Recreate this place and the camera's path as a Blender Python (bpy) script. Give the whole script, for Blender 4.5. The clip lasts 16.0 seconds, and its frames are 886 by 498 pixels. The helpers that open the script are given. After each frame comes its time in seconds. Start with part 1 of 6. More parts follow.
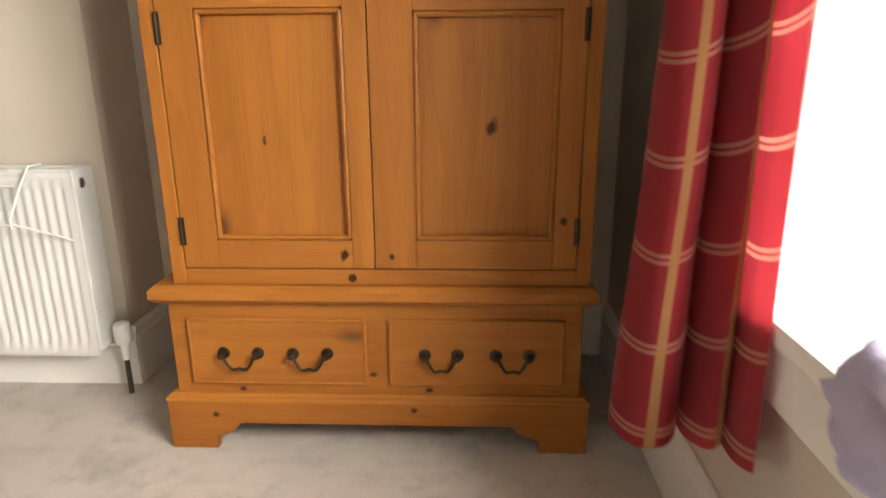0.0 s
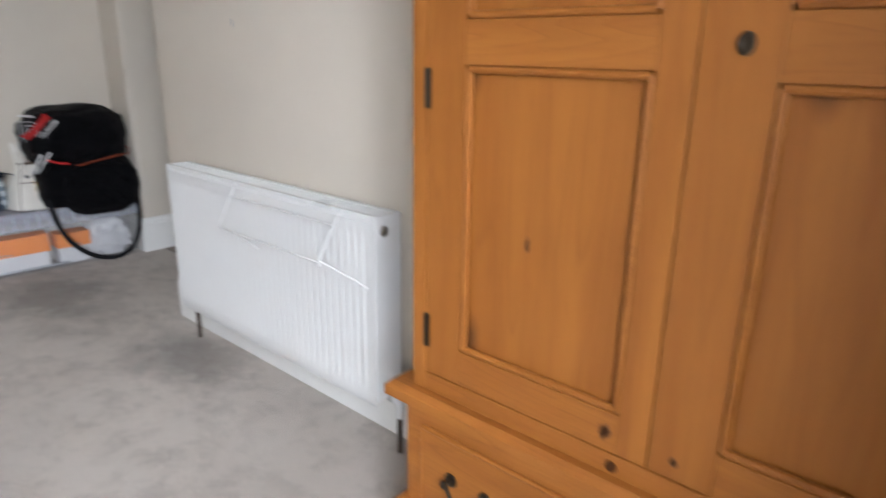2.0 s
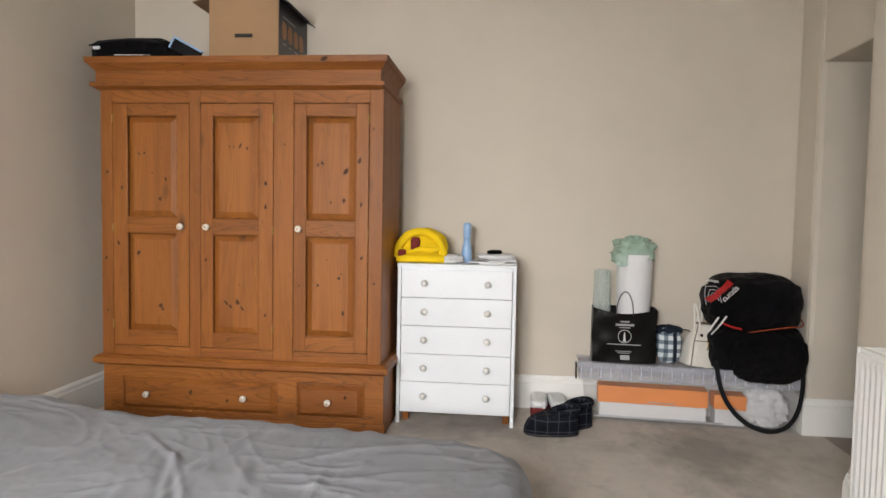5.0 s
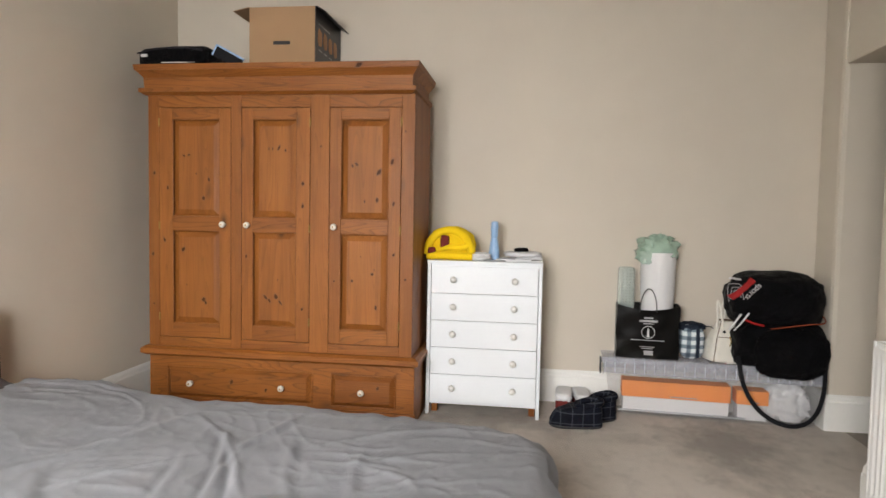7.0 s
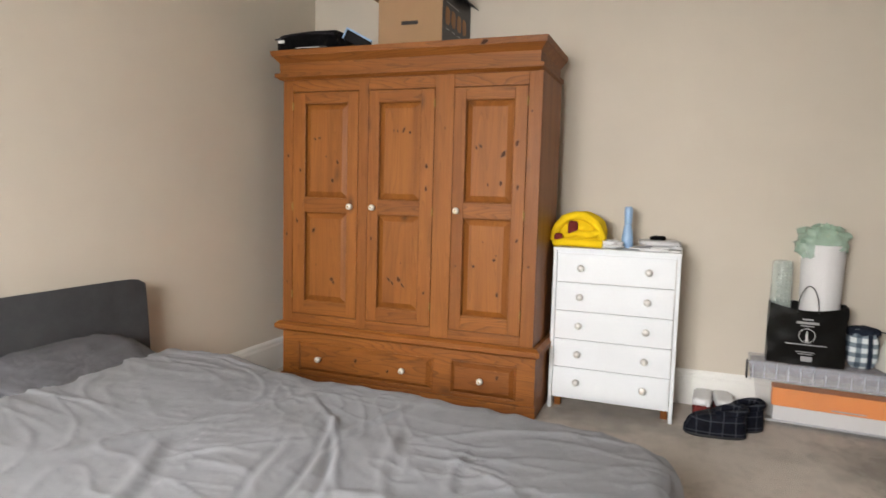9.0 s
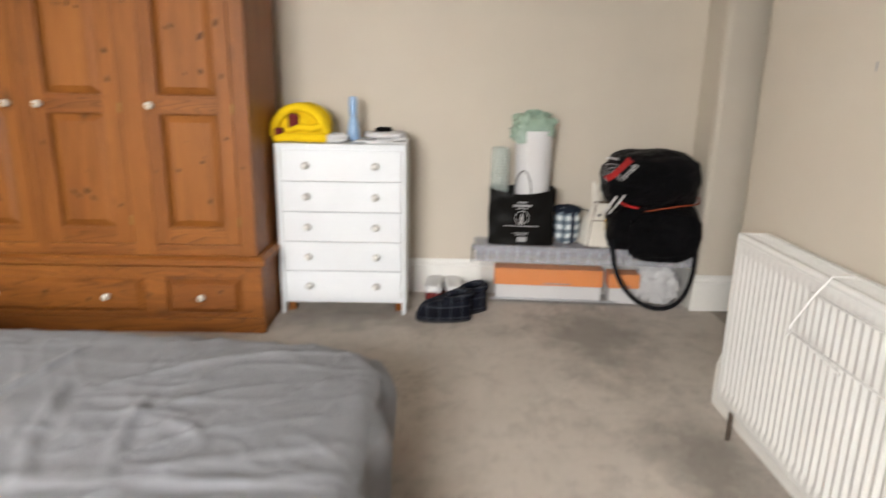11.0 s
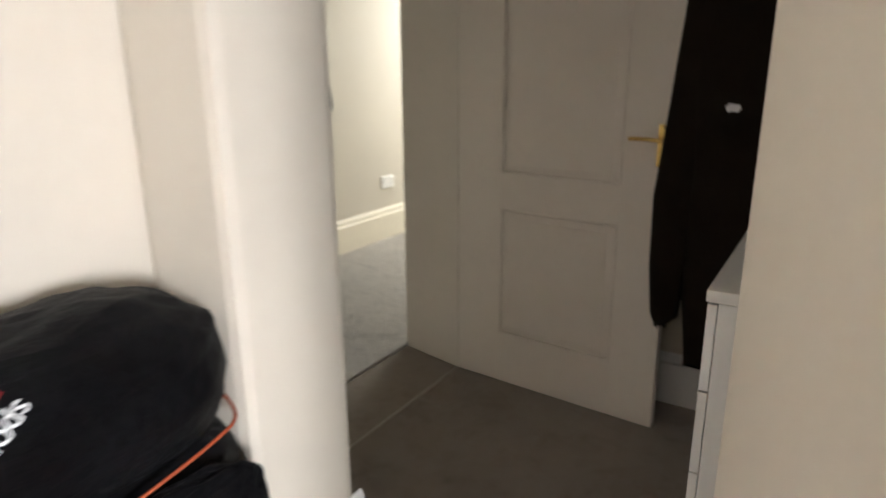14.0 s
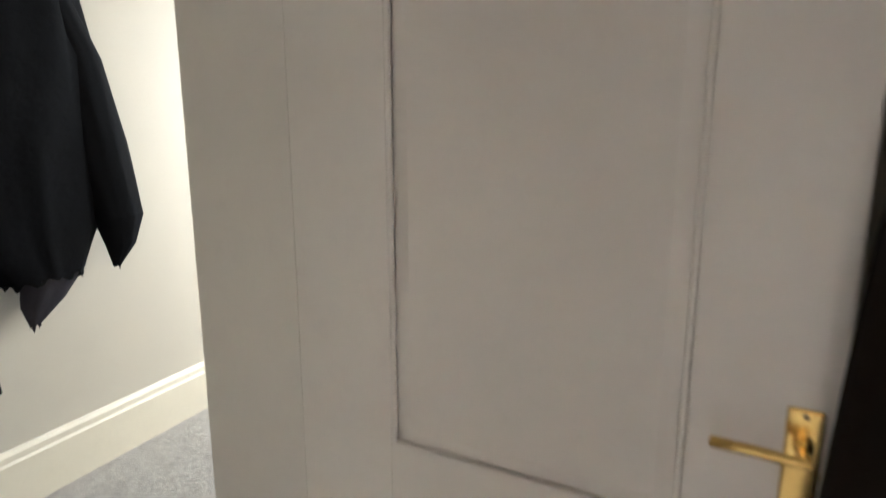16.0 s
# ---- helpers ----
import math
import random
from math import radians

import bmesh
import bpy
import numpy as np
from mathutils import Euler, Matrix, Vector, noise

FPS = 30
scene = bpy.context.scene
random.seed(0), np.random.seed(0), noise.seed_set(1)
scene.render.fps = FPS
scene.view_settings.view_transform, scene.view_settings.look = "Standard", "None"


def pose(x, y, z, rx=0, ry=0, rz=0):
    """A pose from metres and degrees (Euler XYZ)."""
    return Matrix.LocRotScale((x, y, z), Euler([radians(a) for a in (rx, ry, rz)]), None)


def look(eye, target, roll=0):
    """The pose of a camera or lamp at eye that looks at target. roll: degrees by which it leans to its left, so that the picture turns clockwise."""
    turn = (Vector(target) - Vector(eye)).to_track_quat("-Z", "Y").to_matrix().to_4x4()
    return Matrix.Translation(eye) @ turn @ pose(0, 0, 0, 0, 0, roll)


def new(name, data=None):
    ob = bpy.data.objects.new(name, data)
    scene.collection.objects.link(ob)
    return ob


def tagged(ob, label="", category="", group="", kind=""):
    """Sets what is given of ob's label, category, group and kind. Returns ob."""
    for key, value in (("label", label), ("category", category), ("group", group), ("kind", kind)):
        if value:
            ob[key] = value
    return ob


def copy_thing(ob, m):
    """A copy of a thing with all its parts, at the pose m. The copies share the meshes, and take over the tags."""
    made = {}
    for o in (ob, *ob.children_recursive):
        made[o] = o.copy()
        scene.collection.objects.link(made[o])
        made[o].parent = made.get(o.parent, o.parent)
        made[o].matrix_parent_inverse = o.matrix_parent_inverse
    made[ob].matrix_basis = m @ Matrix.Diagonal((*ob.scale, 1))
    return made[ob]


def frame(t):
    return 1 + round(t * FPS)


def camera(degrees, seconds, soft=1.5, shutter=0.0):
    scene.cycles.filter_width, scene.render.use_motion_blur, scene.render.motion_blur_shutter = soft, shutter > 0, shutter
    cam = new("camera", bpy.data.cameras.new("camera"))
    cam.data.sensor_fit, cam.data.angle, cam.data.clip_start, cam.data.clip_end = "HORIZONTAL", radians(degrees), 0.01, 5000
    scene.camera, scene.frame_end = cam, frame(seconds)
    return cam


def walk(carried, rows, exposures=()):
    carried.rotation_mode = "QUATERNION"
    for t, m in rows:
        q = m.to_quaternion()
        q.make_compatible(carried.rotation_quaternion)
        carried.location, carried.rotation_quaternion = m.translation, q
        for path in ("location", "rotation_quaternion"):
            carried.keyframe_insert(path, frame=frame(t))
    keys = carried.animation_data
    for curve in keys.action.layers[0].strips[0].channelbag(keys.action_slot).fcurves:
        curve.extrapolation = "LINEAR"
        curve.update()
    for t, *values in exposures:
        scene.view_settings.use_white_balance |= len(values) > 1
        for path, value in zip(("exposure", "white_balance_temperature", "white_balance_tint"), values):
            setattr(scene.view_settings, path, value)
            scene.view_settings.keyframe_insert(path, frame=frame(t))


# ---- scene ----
cam = camera(69.9, 16.0, 1.5, 0.5)
PATH = [
    (0, (0.802, 0.577, 1.016), (0.723, 2.496, 0.456), -0.4),
    (0.5, (0.826, 0.814, 1.041), (0.546, 2.711, 0.471), -0.3),
    (1, (0.933, 1.073, 1.062), (0.171, 2.826, 0.475), 0.3),
    (1.5, (0.965, 1.168, 1.115), (-0.027, 2.8, 0.523), 0.6),
    (2, (0.896, 1.214, 1.166), (-0.36, 2.651, 0.569), 0.8),
    (2.5, (0.783, 1.289, 1.197), (-0.789, 2.456, 0.787), 0.5),
    (3, (0.705, 1.336, 1.19), (-1.117, 2.146, 1.037), 0.7),
    (3.5, (0.712, 1.233, 1.193), (-1.267, 1.474, 1.044), 1.1),
    (4, (0.676, 1.149, 1.17), (-1.314, 1.015, 1.031), 1.4),
    (6.5, (0.936, 1.133, 1.152), (-1.047, 0.899, 1.052), 1.0),
    (7, (0.904, 1.123, 1.151), (-1.074, 0.85, 1.042), 1.1),
    (7.5, (0.805, 1.102, 1.162), (-1.158, 0.735, 1.041), 1.1),
    (8, (0.752, 1.111, 1.151), (-1.139, 0.472, 1.023), 1.3),
    (8.2, (0.753, 1.107, 1.158), (-1.101, 0.368, 1.026), 1.4),
    (10.5, (0.717, 1.386, 1.181), (-1.185, 1.048, 0.664), 1.0),
    (11, (0.493, 1.36, 1.188), (-1.442, 1.376, 0.682), 1.0),
    (11.5, (0.135, 1.418, 1.211), (-1.798, 1.723, 0.798), 0.9),
    (12, (-0.28, 1.593, 1.245), (-2.195, 2.079, 0.936), 0.8),
    (12.5, (-0.779, 1.631, 1.276), (-2.652, 2.272, 0.989), 0.6),
    (13, (-1.24, 1.683, 1.229), (-2.959, 2.67, 0.962), 0.6),
    (13.5, (-1.585, 1.873, 1.248), (-3.029, 3.229, 0.972), 0.5),
    (14, (-1.883, 2.037, 1.224), (-2.914, 3.662, 0.679), -0.4),
    (14.5, (-2.116, 2.385, 1.258), (-2.906, 4.109, 0.62), -0.7),
    (14.8, (-2.238, 2.534, 1.288), (-3.0, 4.277, 0.669), -0.4),
    (15.2, (-2.352, 2.756, 1.359), (-3.116, 4.501, 0.749), -0.4),
    (15.5, (-2.39, 2.942, 1.373), (-3.148, 4.704, 0.808), 0.1),
    (15.8, (-2.437, 3.155, 1.394), (-3.215, 4.937, 0.928), -0.1),
    (16, (-2.464, 3.277, 1.396), (-3.284, 5.055, 0.984), -0.1),
]
EXPOSURE = [(0, 0.0, 6900, 10), (0.5, 0.2, 5650, 10), (1, 0.02, 5350, 10), (1.5, -0.15, 5350, 10), (2, -0.18, 5550, 10), (3, -0.22, 5950, 10), (4, -0.18, 6250, 10), (8.2, -0.08, 6400, 10), (11, 0, 6450, 10), (12, -0.2, 6300, 10), (12.5, 0, 6100, 10), (13, 0.35, 5900, 10), (13.5, 0.62, 5900, 10), (14, 1.15, 5900, 10), (14.5, 1.48, 6200, 10), (15, 1.7, 6000, 10), (16, 1.95, 5400, 10)]
walk(cam, [(t, look(eye, target, roll)) for t, eye, target, roll in PATH], EXPOSURE)
# ---- light ----
world = bpy.data.worlds.new("world")
scene.world = world
world.use_nodes = True
wt = world.node_tree
sky = wt.nodes.new("ShaderNodeTexSky")
sky.sky_type = "NISHITA"
sky.sun_disc = False
sky.sun_elevation, sky.sun_rotation = radians(46.6), radians(146.3)
wt.links.new(sky.outputs["Color"], wt.nodes["Background"].inputs["Color"])
wt.nodes["Background"].inputs["Strength"].default_value = 0.12


def lamp(name, kind, energy, colour, m, size=1.0, size_y=1.0):
    d = bpy.data.lights.new(name, kind)
    d.energy, d.color = energy, colour
    if kind == "AREA":
        d.shape, d.size, d.size_y = "RECTANGLE", size, size_y
    ob = new(name, d)
    ob.matrix_world = m
    return ob


sun = lamp("sun", "SUN", 3.0, (1.0, 0.94, 0.85), look((3.0, -4.5, 5.7), (0, 0, 0)))
sun.data.angle = radians(0.6)
# daylight of the bedroom window, and a fill lamp in the added, unseen hall window
day = lamp("window_daylight", "AREA", 130, (1.0, 0.97, 0.93), look((2.12, 0.3, 1.56), (-2.2, 0.2, -1.25)), 1.25, 1.0)
day.data.spread = radians(126)
lamp("hall_daylight", "AREA", 30, (1.0, 0.95, 0.84), look((-4.05, 6.9, 1.9), (-4.15, 5.6, 0.0)), 1.0, 0.6)


# ---- materials ----
def nodes_of(name):
    m = bpy.data.materials.new(name)
    m.use_nodes = True
    nt = m.node_tree
    return m, nt, nt.nodes["Principled BSDF"]


def link(nt, a, b):
    nt.links.new(a, b)


def node(nt, kind, **values):
    n = nt.nodes.new(kind)
    for k, v in values.items():
        n.inputs[k.replace("_", " ")].default_value = v
    return n


def coords(nt, scale=(1, 1, 1), vary=True):
    tc = nt.nodes.new("ShaderNodeTexCoord")
    mp = nt.nodes.new("ShaderNodeMapping")
    mp.inputs["Scale"].default_value = scale
    link(nt, tc.outputs["Object"], mp.inputs["Vector"])
    if vary:
        oi = nt.nodes.new("ShaderNodeObjectInfo")
        mul = nt.nodes.new("ShaderNodeVectorMath")
        mul.operation = "SCALE"
        mul.inputs[0].default_value = (7.3, 5.1, 9.7)
        link(nt, oi.outputs["Random"], mul.inputs["Scale"])
        link(nt, mul.outputs[0], mp.inputs["Location"])
    return mp.outputs["Vector"]


def ramp(nt, fac, stops):
    r = nt.nodes.new("ShaderNodeValToRGB")
    e = r.color_ramp.elements
    while len(e) < len(stops):
        e.new(0.5)
    for el, (p, c) in zip(e, stops):
        el.position, el.color = p, (*c, 1)
    link(nt, fac, r.inputs["Fac"])
    return r.outputs["Color"]


def mix(nt, a, b, fac, mode="MIX"):
    m = nt.nodes.new("ShaderNodeMix")
    m.data_type, m.blend_type = "RGBA", mode
    for sock, v in ((m.inputs[0], fac), (m.inputs[6], a), (m.inputs[7], b)):
        if isinstance(v, (int, float)):
            sock.default_value = v
        elif isinstance(v, tuple):
            sock.default_value = (*v, 1)
        else:
            link(nt, v, sock)
    return m.outputs[2]


def bump(nt, bsdf, height, strength=0.2, dist=0.01):
    b = node(nt, "ShaderNodeBump", Strength=strength, Distance=dist)
    link(nt, height, b.inputs["Height"])
    link(nt, b.outputs["Normal"], bsdf.inputs["Normal"])


def noisy(nt, vec, scale, detail=4.0, rough=0.6):
    n = node(nt, "ShaderNodeTexNoise", Scale=scale, Detail=detail, Roughness=rough)
    link(nt, vec, n.inputs["Vector"])
    return n.outputs["Fac"]


def plain(name, colour, rough=0.5, metal=0.0, var=0.12, big=2.5, fine=60.0, relief=0.08, dist=0.003, coat=0.0):
    """A painted, metal or plastic surface with broad stains and a fine grain."""
    m, nt, b = nodes_of(name)
    v = coords(nt)
    n1, n2 = noisy(nt, v, big), noisy(nt, v, fine, 6)
    lo = tuple(c * (1 - var) for c in colour)
    hi = tuple(min(1, c * (1 + var * 0.6)) for c in colour)
    c1 = ramp(nt, n1, [(0.3, lo), (0.7, hi)])
    c2 = mix(nt, c1, lo, ramp(nt, n2, [(0.5, (0, 0, 0)), (0.75, (0.5, 0.5, 0.5))]))
    link(nt, c2, b.inputs["Base Color"])
    r = nt.nodes.new("ShaderNodeMapRange")
    r.inputs["To Min"].default_value, r.inputs["To Max"].default_value = max(0.02, rough - 0.08), min(1, rough + 0.08)
    link(nt, n1, r.inputs["Value"])
    link(nt, r.outputs[0], b.inputs["Roughness"])
    b.inputs["Metallic"].default_value = metal
    b.inputs["Coat Weight"].default_value = coat
    bump(nt, b, n2, relief, dist)
    return m


def pine(name, axis, dark=(0.1, 0.028, 0.004), mid=(0.225, 0.074, 0.0105), light=(0.3, 0.11, 0.0165), line=0.7, dense=20.0):
    """Waxed pine: long grain along axis, contoured growth rings and scattered knots."""
    m, nt, b = nodes_of(name)
    along = {"x": (0.1, 1, 1), "y": (1, 0.08, 1), "z": (1, 1, 0.055)}[axis]
    v = coords(nt, along)
    warp = noisy(nt, v, 9.0, 3)
    wv = nt.nodes.new("ShaderNodeVectorMath")
    wv.operation = "MULTIPLY_ADD"
    wv.inputs[1].default_value = (0.05, 0.05, 0.05)
    link(nt, warp, wv.inputs[0])
    link(nt, v, wv.inputs[2])
    height = noisy(nt, wv.outputs[0], 8.0, 1, 0.4)
    many = nt.nodes.new("ShaderNodeMath")
    many.operation = "MULTIPLY"
    many.inputs[1].default_value = dense
    link(nt, height, many.inputs[0])
    ring = nt.nodes.new("ShaderNodeMath")
    ring.operation = "FRACT"
    link(nt, many.outputs[0], ring.inputs[0])
    fibre = noisy(nt, v, 170.0, 3, 0.7)
    board = noisy(nt, v, 2.2, 2)
    late = ramp(nt, ring.outputs[0], [(0.0, (0, 0, 0)), (0.5, (0.05, 0.05, 0.05)), (0.82, (0.35 * line, 0.35 * line, 0.35 * line)), (0.93, (line, line, line)), (0.99, (0, 0, 0))])
    base = ramp(nt, board, [(0.35, light), (0.65, tuple((p + q) / 2 for p, q in zip(mid, light)))])
    base = mix(nt, base, mid, ramp(nt, noisy(nt, v, 16.0, 3, 0.6), [(0.42, (0, 0, 0)), (0.62, (0.6, 0.6, 0.6))]))
    base = mix(nt, base, tuple((p + q) / 2 for p, q in zip(mid, dark)), late)
    base = mix(nt, base, dark, ramp(nt, fibre, [(0.5, (0, 0, 0)), (0.8, (0.22, 0.22, 0.22))]))
    kv = coords(nt, tuple(1 if s == 1 else 0.45 for s in along))
    vo = node(nt, "ShaderNodeTexVoronoi", Scale=7.0, Randomness=1.0)
    link(nt, kv, vo.inputs["Vector"])
    pick = nt.nodes.new("ShaderNodeSeparateColor")
    link(nt, vo.outputs["Color"], pick.inputs[0])
    far = nt.nodes.new("ShaderNodeMath")
    far.operation = "ADD"
    far2 = nt.nodes.new("ShaderNodeMath")
    far2.operation = "MULTIPLY"
    gt = nt.nodes.new("ShaderNodeMath")
    gt.operation = "LESS_THAN"
    gt.inputs[1].default_value = 0.66
    link(nt, pick.outputs[0], gt.inputs[0])
    far2.inputs[1].default_value = 1.0
    link(nt, gt.outputs[0], far2.inputs[0])
    link(nt, vo.outputs["Distance"], far.inputs[0])
    link(nt, far2.outputs[0], far.inputs[1])
    knot = ramp(nt, far.outputs[0], [(0.06, (0.9, 0.9, 0.9)), (0.1, (0.55, 0.55, 0.55)), (0.2, (0, 0, 0))])
    base = mix(nt, base, (0.09, 0.03, 0.008), knot)
    link(nt, base, b.inputs["Base Color"])
    b.inputs["Specular IOR Level"].default_value = 0.3
    b.inputs["Roughness"].default_value = 0.55
    b.inputs["Coat Weight"].default_value = 0.05
    b.inputs["Coat Roughness"].default_value = 0.3
    bump(nt, b, fibre, 0.12, 0.002)
    return m


def fabric(name, colour, scale=900.0, rough=0.9, var=0.25, crease=0.0, big=6.0, sheen=0.0):
    m, nt, b = nodes_of(name)
    b.inputs["Specular IOR Level"].default_value = 0.12 if max(colour) < 0.05 else 0.35
    v = coords(nt)
    n1, n2 = noisy(nt, v, big, 5), noisy(nt, v, scale, 2)
    lo, hi = tuple(c * (1 - var) for c in colour), tuple(min(1, c * (1 + var)) for c in colour)
    c = ramp(nt, n1, [(0.25, lo), (0.75, hi)])
    c = mix(nt, c, lo, ramp(nt, n2, [(0.45, (0, 0, 0)), (0.7, (0.5, 0.5, 0.5))]))
    link(nt, c, b.inputs["Base Color"])
    b.inputs["Roughness"].default_value = rough
    b.inputs["Sheen Weight"].default_value = sheen
    h = n2
    if crease:
        h = mix(nt, n2, noisy(nt, v, 22.0, 6, 0.55), 0.85)
    bump(nt, b, h, 0.25 + crease, 0.004 + 0.02 * crease)
    return m


def carpet(name, lo, mid, hi, relief, clump=11.0, depth=0.03, dark_at=()):
    """Cut pile: fibre speckle, brushed patches, scattered worn areas and darker ragged ovals at given places."""
    m, nt, b = nodes_of(name)
    v = coords(nt, vary=False)
    patch, mottle, pile = noisy(nt, v, 1.6, 5, 0.65), noisy(nt, v, clump, 5, 0.7), noisy(nt, v, 420.0, 3, 0.8)
    worn = noisy(nt, v, 3.4, 8, 0.72)
    c = ramp(nt, patch, [(0.3, mid), (0.7, hi)])
    c = mix(nt, c, lo, ramp(nt, worn, [(0.53, (0, 0, 0)), (0.68, (0.6, 0.6, 0.6))]))
    c = mix(nt, c, lo, ramp(nt, mottle, [(0.5, (0, 0, 0)), (0.72, (0.5, 0.5, 0.5))]))
    c = mix(nt, c, lo, ramp(nt, pile, [(0.48, (0, 0, 0)), (0.7, (0.8, 0.8, 0.8))]))
    # darker ovals with ragged edges: centre x, y and radii
    for cx, cy, rx, ry in dark_at:
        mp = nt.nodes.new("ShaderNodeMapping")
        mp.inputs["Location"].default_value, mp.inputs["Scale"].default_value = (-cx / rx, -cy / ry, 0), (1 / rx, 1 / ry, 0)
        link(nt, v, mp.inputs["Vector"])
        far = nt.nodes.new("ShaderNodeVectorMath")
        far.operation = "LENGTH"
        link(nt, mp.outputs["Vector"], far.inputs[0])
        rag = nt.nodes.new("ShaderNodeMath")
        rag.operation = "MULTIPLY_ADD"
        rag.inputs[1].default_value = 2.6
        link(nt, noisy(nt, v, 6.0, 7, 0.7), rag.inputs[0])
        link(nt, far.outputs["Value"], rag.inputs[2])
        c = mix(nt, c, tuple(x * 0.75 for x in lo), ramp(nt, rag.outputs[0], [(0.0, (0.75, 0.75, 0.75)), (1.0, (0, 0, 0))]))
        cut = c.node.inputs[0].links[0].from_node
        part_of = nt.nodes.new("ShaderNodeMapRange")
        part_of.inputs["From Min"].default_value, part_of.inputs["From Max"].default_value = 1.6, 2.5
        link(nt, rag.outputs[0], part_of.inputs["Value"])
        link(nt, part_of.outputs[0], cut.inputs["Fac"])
    link(nt, c, b.inputs["Base Color"])
    b.inputs["Roughness"].default_value = 1.0
    b.inputs["Sheen Weight"].default_value = 0.25
    bump(nt, b, mix(nt, pile, mottle, 0.5), relief, depth)
    return m


def tartan(name):
    """Red check curtain: gold stripes down, pale lines across, a dark ground band."""
    m, nt, b = nodes_of(name)
    uv = nt.nodes.new("ShaderNodeUVMap")
    sep = nt.nodes.new("ShaderNodeSeparateXYZ")
    link(nt, uv.outputs[0], sep.inputs[0])

    def stripe(sock, period, offset, width, soft):
        a = nt.nodes.new("ShaderNodeMath")
        a.operation = "PINGPONG"
        a.inputs[1].default_value = period / 2
        o = nt.nodes.new("ShaderNodeMath")
        o.inputs[1].default_value = offset
        link(nt, sock, o.inputs[0])
        link(nt, o.outputs[0], a.inputs[0])
        r = nt.nodes.new("ShaderNodeMapRange")
        r.inputs["From Min"].default_value, r.inputs["From Max"].default_value = width / 2, width / 2 + soft
        r.inputs["To Min"].default_value, r.inputs["To Max"].default_value = 1, 0
        link(nt, a.outputs[0], r.inputs["Value"])
        return r.outputs[0]

    v = coords(nt)
    weave = noisy(nt, v, 700.0, 2)
    c = ramp(nt, noisy(nt, v, 4.0), [(0.3, (0.5, 0.048, 0.068)), (0.7, (0.6, 0.066, 0.09))])
    c = mix(nt, c, (0.45, 0.036, 0.06), stripe(sep.outputs[0], 0.317, -0.1, 0.1, 0.02))
    for off in (-0.006, 0.006):
        c = mix(nt, c, (0.72, 0.36, 0.28), stripe(sep.outputs[1], 0.165, off, 0.005, 0.0025))
    c = mix(nt, c, (0.72, 0.44, 0.2), stripe(sep.outputs[0], 0.317, -0.335, 0.015, 0.004))
    c = mix(nt, c, (0.1, 0.01, 0.01), ramp(nt, weave, [(0.5, (0, 0, 0)), (0.8, (0.2, 0.2, 0.2))]))
    link(nt, c, b.inputs["Base Color"])
    b.inputs["Roughness"].default_value = 0.75
    b.inputs["Sheen Weight"].default_value = 0.2
    bump(nt, b, weave, 0.2, 0.002)
    # thin cloth lets window light through
    tr = nt.nodes.new("ShaderNodeBsdfTranslucent")
    link(nt, c, tr.inputs["Color"])
    ms = nt.nodes.new("ShaderNodeMixShader")
    ms.inputs[0].default_value = 0.4
    link(nt, b.outputs[0], ms.inputs[1])
    link(nt, tr.outputs[0], ms.inputs[2])
    link(nt, ms.outputs[0], nt.nodes["Material Output"].inputs["Surface"])
    return m


def gingham(name):
    """White cloth with crossing dark blue bands, darkest where they cross."""
    m, nt, b = nodes_of(name)
    v = coords(nt, vary=False)
    c = (0.7, 0.75, 0.77)
    for axis in ("Y", "Z"):
        w = node(nt, "ShaderNodeTexWave", Scale=6.4, Distortion=0.5)
        w.bands_direction = axis
        link(nt, v, w.inputs["Vector"])
        c = mix(nt, c, (0.16, 0.22, 0.28), ramp(nt, w.outputs["Fac"], [(0.5, (0, 0, 0)), (0.58, (0.85, 0.85, 0.85))]), "MULTIPLY")
    link(nt, c, b.inputs["Base Color"])
    b.inputs["Roughness"].default_value = 0.8
    bump(nt, b, noisy(nt, v, 400.0), 0.2, 0.002)
    return m


def plaid(name):
    """Navy cloth with a wide lattice of thin pale lines."""
    m, nt, b = nodes_of(name)
    v = coords(nt, vary=False)
    c = ramp(nt, noisy(nt, v, 30.0), [(0.3, (0.0016, 0.002, 0.0055)), (0.7, (0.005, 0.0065, 0.015))])
    for axis, many in (("X", 5.2), ("Y", 7.0), ("Z", 6.0)):
        w = node(nt, "ShaderNodeTexWave", Scale=many, Distortion=1.2)
        w.bands_direction = axis
        link(nt, v, w.inputs["Vector"])
        c = mix(nt, c, (0.09, 0.1, 0.12), ramp(nt, w.outputs["Fac"], [(0.955, (0, 0, 0)), (0.99, (0.35, 0.35, 0.35))]))
    link(nt, c, b.inputs["Base Color"])
    b.inputs["Roughness"].default_value = 0.7
    b.inputs["Specular IOR Level"].default_value = 0.15
    bump(nt, b, noisy(nt, v, 60.0, 3), 0.4, 0.006)
    return m


def clear_plastic(name, tint, rough, alpha):
    m, nt, b = nodes_of(name)
    v = coords(nt)
    n = noisy(nt, v, 30.0)
    link(nt, ramp(nt, n, [(0.3, tuple(c * 0.9 for c in tint)), (0.7, tint)]), b.inputs["Base Color"])
    b.inputs["Roughness"].default_value = rough
    b.inputs["Alpha"].default_value = alpha
    bump(nt, b, n, 0.05, 0.002)
    return m


